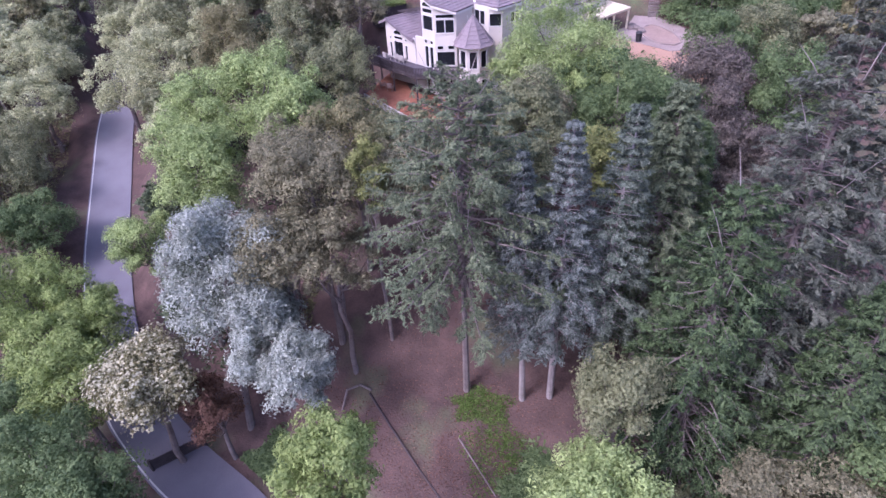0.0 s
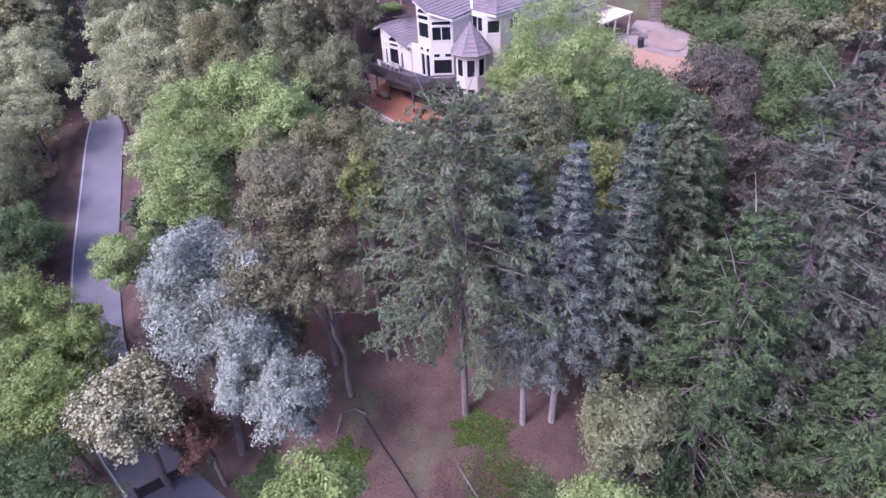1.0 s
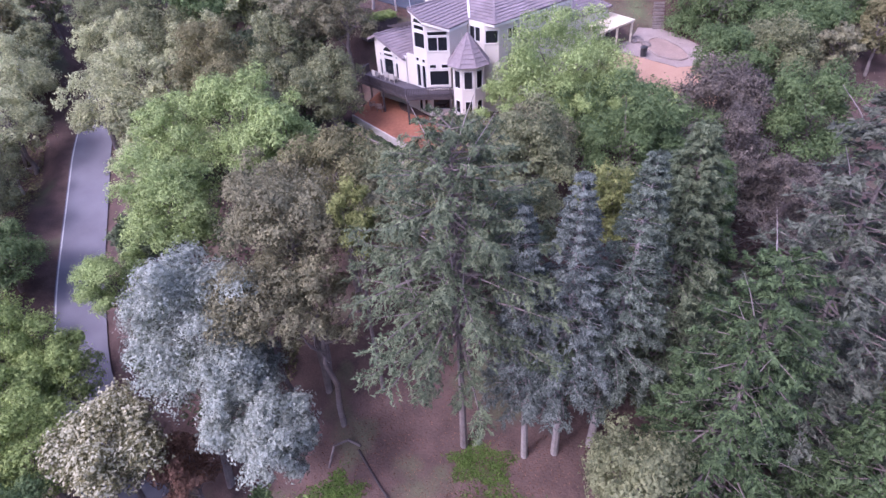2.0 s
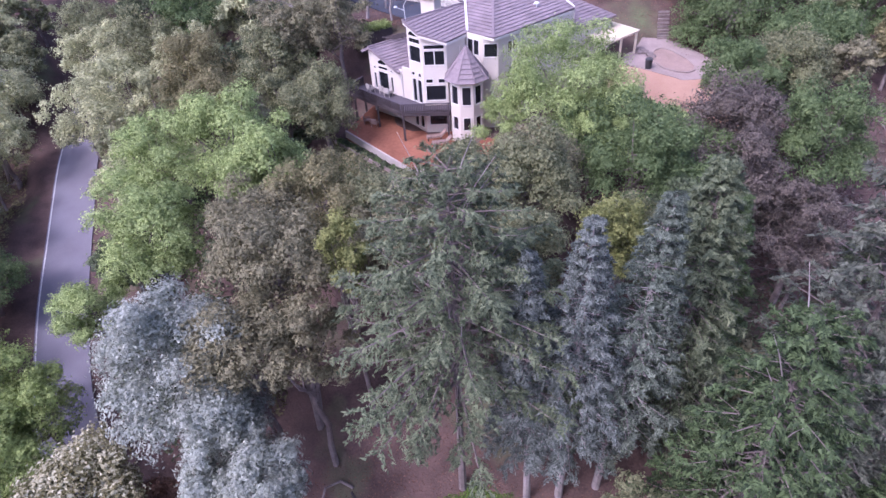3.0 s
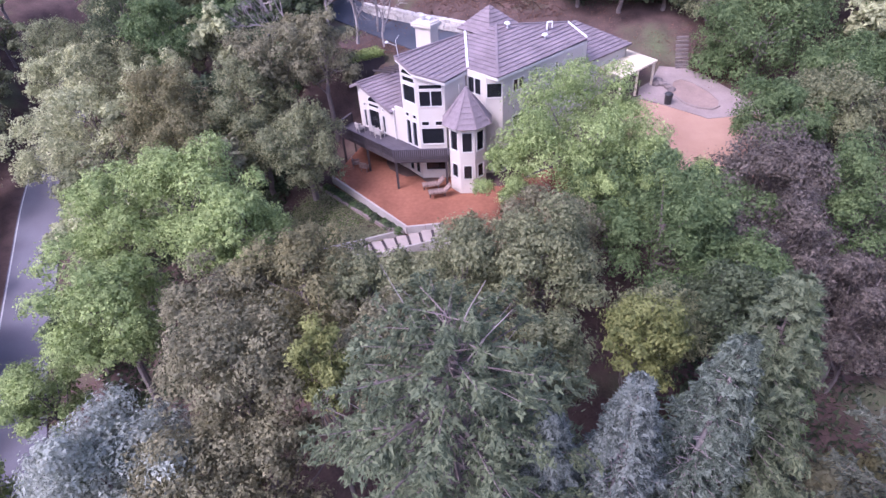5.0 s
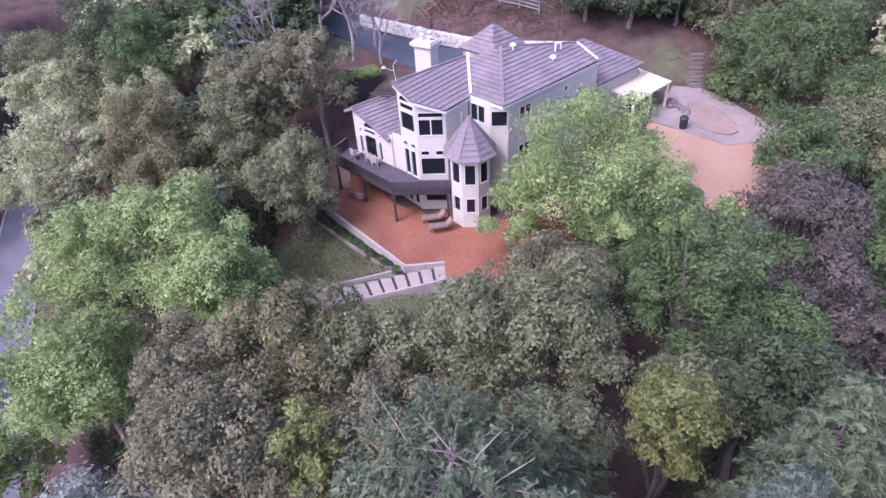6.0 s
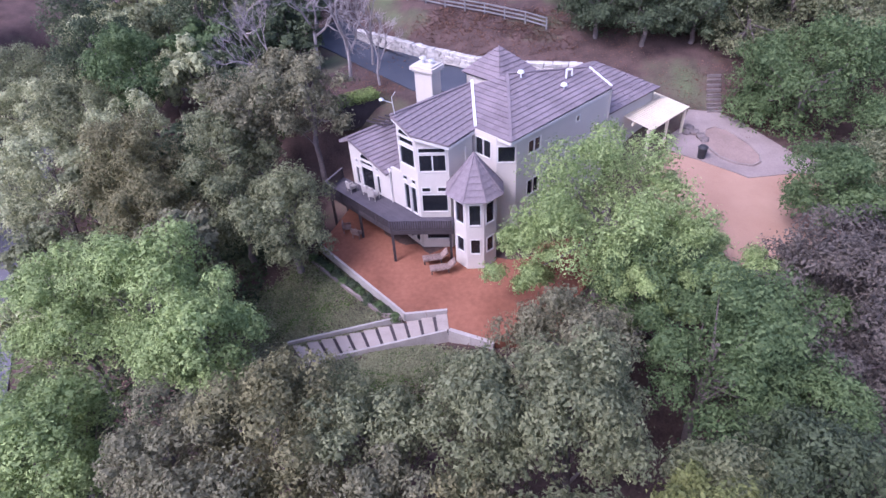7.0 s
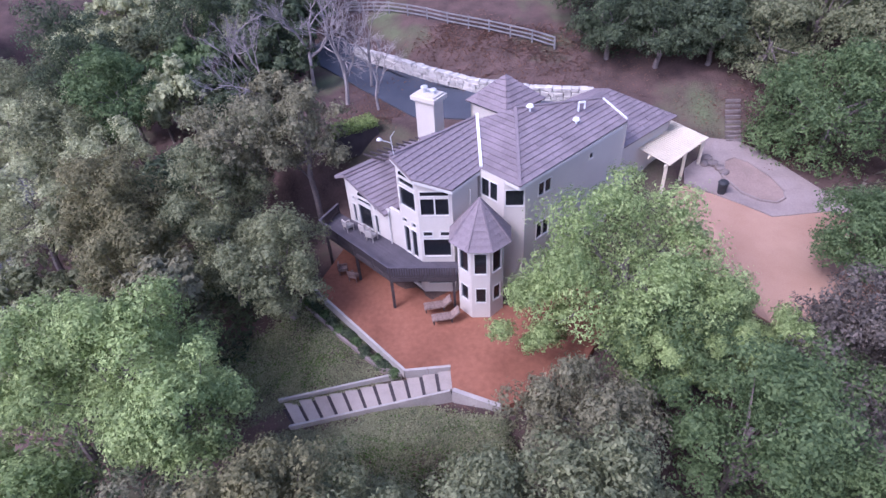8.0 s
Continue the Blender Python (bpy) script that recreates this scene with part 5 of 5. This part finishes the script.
MODELS = []
MODEL_AT = [(-60, 102), (-68, 92), (41, 96), (45, 88), (-48, 104), (39, 77), (-71, 66), (-60, 48)]
for k, (leaf, R) in enumerate((("oak", 3.2), ("olive", 3.0), ("green", 3.3), ("brown", 3.0), ("dark", 3.4), ("lichen", 3.2), ("oak", 3.6), ("green", 2.8))):
    broadleaf("young_oak_tree", {"oak": "grey-green young oak in thick woods", "olive": "olive-green young oak in thick woods", "green": "deep green young tree in thick woods", "brown": "brown-grey young oak in thick woods", "dark": "dark green young tree in thick woods", "lichen": "pale grey-green young oak in thick woods"}[leaf],
              *MODEL_AT[k], land(*MODEL_AT[k]) + 9.0, R, leaf, depth=7.6, density=0.55, size=0.34, seed=300 + k)
    MODELS.append([o for o in scene.objects if o.name.startswith("young_oak_tree")][-1])
frng = random.Random(11)
spots = [(t[2], t[3], t[5]) for t in TREES] + [(7.5, 32.3, 3), (11.3, 34.2, 3), (16.2, 28.4, 4.5), (20.6, 32.2, 3), (14.3, 37, 3)]
made = 0
for _ in range(6000):
    x, y = frng.uniform(-74, 52), frng.uniform(13, 112)
    if y < 60 and (x < -45 - (y - 20) * 0.3 or x > 32):
        continue
    if not wooded(x, y) or any(math.hypot(x - a, y - b) < 0.62 * r + 2.2 for a, b, r in spots):
        continue
    spots.append((x, y, 2.6))
    src = MODELS[frng.choice((4, 4, 2, 0, 6, 5) if y > 84 and x > -30 else (5, 5, 5, 6, 5, 0) if x < -24 and y > 56 else (0, 1, 2, 3, 6, 7, 3, 4))]
    k = frng.uniform(0.8, 1.25) * (0.75 if x > 16 and y > 50 and y < 80 else 1.0)
    copy_thing(src, Matrix.LocRotScale((x, y, land(x, y) - 0.3), Euler((0, 0, frng.uniform(0, 6.28))), (k, k, k * frng.uniform(0.85, 1.15))))
    made += 1
    if made >= 150:
        break

# fallen trunks in the clearing
def log(name, label, pts, r0, r1, bark="bark"):
    root = thing(name, 0, 0, 0, label, "log", "fallen wood")
    verts, faces = [], []
    full = [(x, y, land(x, y) + lift) for x, y, lift in pts]
    m = len(full)
    tube(verts, faces, full, [r0 + (r1 - r0) * i / (m - 1) for i in range(m)], 7)
    link_part("stem", from_lists("stem", verts, faces, bark), root)


log("fallen_log", "long thin fallen trunk lying down the clearing", [(-7.1, 34.3, 0.15), (-5.2, 31.8, 0.12), (-2.9, 29.0, 0.1), (-0.6, 26.3, 0.1)], 0.10, 0.05, "dark_wood")
log("fallen_log", "thin grey fallen pole on the grass", [(0.4, 31.0, 0.06), (1.8, 29.0, 0.1), (3.3, 26.8, 0.1)], 0.07, 0.05, "bark")
log("leaning_stem", "bent dark stem leaning over the clearing", [(-9.4, 33.4, 0.0), (-9.0, 34.4, 0.9), (-8.0, 35.0, 0.4), (-7.0, 34.6, 0.1)], 0.09, 0.12)
log("leaning_stem", "dark curved stem above the clearing", [(-11.5, 35.0, 0.0), (-12.6, 36.6, 3.4), (-14.0, 38.4, 6.2)], 0.17, 0.07)


# a white car parked by the far bend of the lane
car = thing("parked_car", -71.5, 84.0, land(-71.5, 84.0) + 0.05, "white parked car half hidden by trees", "car")
bm = bmesh.new()
slab(bm, [Vector(p) for p in ((-2.1, -0.85, 0.3), (2.1, -0.85, 0.3), (2.1, 0.85, 0.3), (-2.1, 0.85, 0.3))], [Vector(p) for p in ((-2.05, -0.82, 0.85), (2.05, -0.82, 0.85), (2.05, 0.82, 0.85), (-2.05, 0.82, 0.85))])
bmesh.ops.bevel(bm, geom=bm.edges[:], offset=0.1, segments=2, affect="EDGES")
body = part("body", bm, "white_paint", car)
bm = bmesh.new()
slab(bm, [Vector(p) for p in ((-1.5, -0.78, 0.85), (1.0, -0.78, 0.85), (1.0, 0.78, 0.85), (-1.5, 0.78, 0.85))], [Vector(p) for p in ((-1.2, -0.62, 1.42), (0.4, -0.62, 1.42), (0.4, 0.62, 1.42), (-1.2, 0.62, 1.42))])
part("window", bm, "black", car, "dark car windows")
bm = bmesh.new()
box(bm, -1.2, -0.63, 1.4, 0.4, 0.63, 1.47)
part("roof", bm, "white_paint", car)
for wx in (-1.3, 1.3):
    for wy in (-0.82, 0.82):
        bm = bmesh.new()
        bmesh.ops.create_cone(bm, cap_ends=True, segments=16, radius1=0.33, radius2=0.33, depth=0.2, matrix=pose(wx, wy, 0.33, 90))
        part("wheel", bm, "black", car)

# utility pole by the far bend of the lane
pole = thing("utility_pole", -62.0, 84.5, land(-62.0, 84.5), "grey timber utility pole with a pale transformer can", "pole")
ph = 1.6 - land(-62.0, 84.5)
bm = bmesh.new()
bmesh.ops.create_cone(bm, cap_ends=True, segments=10, radius1=0.17, radius2=0.11, depth=ph + 0.5, matrix=Matrix.Translation((0, 0, ph / 2 - 0.25)))
part("pole", bm, "bark", pole)
bm = bmesh.new()
bar(bm, (-1.1, 0.15, ph - 0.5), (1.1, 0.15, ph - 0.5), 0.12)
part("crossarm", bm, "bark", pole)
bm = bmesh.new()
bmesh.ops.create_cone(bm, cap_ends=True, segments=14, radius1=0.3, radius2=0.3, depth=1.2, matrix=Matrix.Translation((0.15, -0.42, ph - 1.6)))
part("transformer", bm, "white_paint", pole, "pale grey transformer can")

# ---- grass and low plants ----
def tufts(name, label, area, count, height, leaf, seed, category="grass", ground_of=land):
    rng = np.random.default_rng(seed)
    cx, cy, rx, ry = area
    a, r = rng.uniform(0, 6.283, count), np.sqrt(rng.random(count))
    r = r * (1 + 0.45 * np.sin(a * 3 + seed) * np.cos(a * 2 - seed) + rng.normal(size=count) * 0.12)
    x, y = cx + rx * r * np.cos(a), cy + ry * r * np.sin(a)
    if name == "undergrowth":
        free = np.array([wooded(p, q) if category == "brush" else along_road(p, q)[0] > 3.4 for p, q in zip(x, y)])
        x, y = x[free], y[free]
        count = len(x)
    z = np.array([ground_of(p, q) for p, q in zip(x, y)])
    L = rng.uniform(0.6, 1.3, count) * height
    c = np.stack([x, y, z + L * 0.25], 1)
    al = np.stack([rng.normal(size=count), rng.normal(size=count), rng.uniform(0.1, 0.8, count)], 1)
    me = leaf_mesh(name, c, unit(rng, count) * 0.55 + (0, 0, 1.0), al, L, L * rng.uniform(0.3, 0.6, count), leaf)
    tagged(new(name, me), label, category, kind="stuff")


tufts("grass", "lush green grass patch in the clearing", (1.8, 33.6, 2.2, 1.3), 3000, 0.2, "grass", 1)
tufts("grass", "green grass among the litter", (3.6, 30.0, 2.4, 3.0), 2200, 0.22, "grass", 2)
tufts("grass", "green lawn below the planter", (-12.0, 59.6, 4.2, 3.0), 6000, 0.17, "grass", 3)
tufts("grass", "thin dry grass round the lawn", (-11.4, 59.2, 6.4, 4.2), 30000, 0.18, "drygrass", 13)
tufts("grass", "thin dry grass on the bank below the steps", (-4.0, 53.4, 8.0, 2.6), 30000, 0.2, "drygrass", 14)
tufts("grass", "green grass below the steps", (-3.5, 53.0, 6.5, 2.2), 6500, 0.18, "grass", 4)
tufts("grass", "green grass at the clearing's edge", (-8.5, 31.0, 2.2, 2.2), 2500, 0.26, "grass", 5)
tufts("undergrowth", "bright green undergrowth beside the lane", (-15.0, 30.2, 2.2, 1.8), 3000, 0.5, "green", 6, "plants")
tufts("undergrowth", "green undergrowth at the foot of trees", (6.2, 26.5, 2.6, 3.2), 4500, 0.5, "green", 7, "plants")
tufts("undergrowth", "dry brown brush on the upper slope", (0.0, 93.0, 12.0, 6.0), 5000, 0.35, "rust", 8, "plants")
for k, (ax, ay, rx, ry, n, lf) in enumerate(((-30, 50, 14, 12, 5000, "dark"), (14, 44, 12, 8, 5000, "dark"), (-9, 46, 7, 5, 3500, "olive"), (-22, 68, 11, 8, 4500, "dark"), (28, 58, 10, 14, 4500, "purple"), (-50, 76, 14, 16, 5000, "olive"), (24, 95, 14, 9, 4000, "dark"), (-36, 30, 10, 10, 4000, "green"))):
    tufts("undergrowth", "tangled low brush under the trees", (ax, ay, rx, ry), int(n * 1.5), 0.5, lf, 40 + k, "brush")
tufts("leaf_litter", "scattered dry brown leaves over the clearing", (-1.0, 31.5, 10.0, 7.0), 7000, 0.15, "rust", 31, "leaves")
tufts("leaf_litter", "scattered dry leaves below the garden steps", (-3.0, 53.5, 8.0, 2.2), 2500, 0.13, "rust", 32, "leaves")
tufts("leaf_litter", "scattered dry leaves on the bank behind the house", (8.0, 90.0, 12.0, 5.0), 3500, 0.2, "rust", 33, "leaves")
tufts("leaf_litter", "dark dry leaves under the trees beside the path", (27.0, 81.0, 6.0, 6.0), 4000, 0.22, "rust", 34, "leaves")
tufts("undergrowth", "fallen red leaves behind the house", (-9.0, 81.5, 3.6, 3.0), 3000, 0.16, "rust", 9, "leaves")


def planter_row():
    rng = np.random.default_rng(9)
    for k in range(16):
        t = k / 15
        x, y = -11.7 + 7.0 * t + rng.normal() * 0.12, 64.35 - 6.2 * t + rng.normal() * 0.12
        z = -0.95 - 0.5 * t
        root = thing("planter_shrub", x, y, z, "low dark green shrub in the planter", "shrub", "planter shrubs")
        n = 260
        d = unit(rng, n)
        d[:, 2] = np.abs(d[:, 2])
        c = d * rng.uniform(0.25, 0.5, (n, 1))
        link_part("foliage", leaf_mesh("foliage", c, d + unit(rng, n) * 0.5, unit(rng, n), rng.uniform(0.14, 0.28, n), rng.uniform(0.08, 0.16, n), "dark" if k % 3 else "green"), root)


planter_row()
bm = bmesh.new()
slab(bm, [Vector(p) for p in ((-12.4, 64.6, -2.2), (-5.0, 58.2, -2.4), (-3.95, 57.95, -2.4), (-11.4, 64.95, -2.2))], [Vector(p) for p in ((-12.4, 64.6, -0.95), (-5.0, 58.2, -1.4), (-3.95, 57.95, -1.4), (-11.4, 64.95, -0.95))])
me = bpy.data.meshes.new("planter_soil")
bm.to_mesh(me)
bm.free()
me.materials.append(M["ground"])
tagged(new("planter_soil", me), "dark soil in the planter strip", "soil", kind="structure")

# closed timber gate across the lane
gate = thing("lane_gate", 0, 0, 0, "closed dark timber gate across the lane", "gate")
p, q = Vector((-25.0, 29.4, 0)), Vector((-21.6, 32.0, 0))
p.z, q.z = land(p.x, p.y) + 0.2, land(q.x, q.y) + 0.2
for c in (p, p.lerp(q, 0.5), q):
    bm = bmesh.new()
    box(bm, c.x - 0.11, c.y - 0.11, c.z - 0.6, c.x + 0.11, c.y + 0.11, c.z + 1.35)
    part("post", bm, "dark_wood", gate)
for k in range(6):
    bm = bmesh.new()
    bar(bm, p + Vector((0, 0, 0.15 + k * 0.2)), q + Vector((0, 0, 0.15 + k * 0.2)), 0.07, 0.17)
    part("board", bm, "dark_wood", gate)
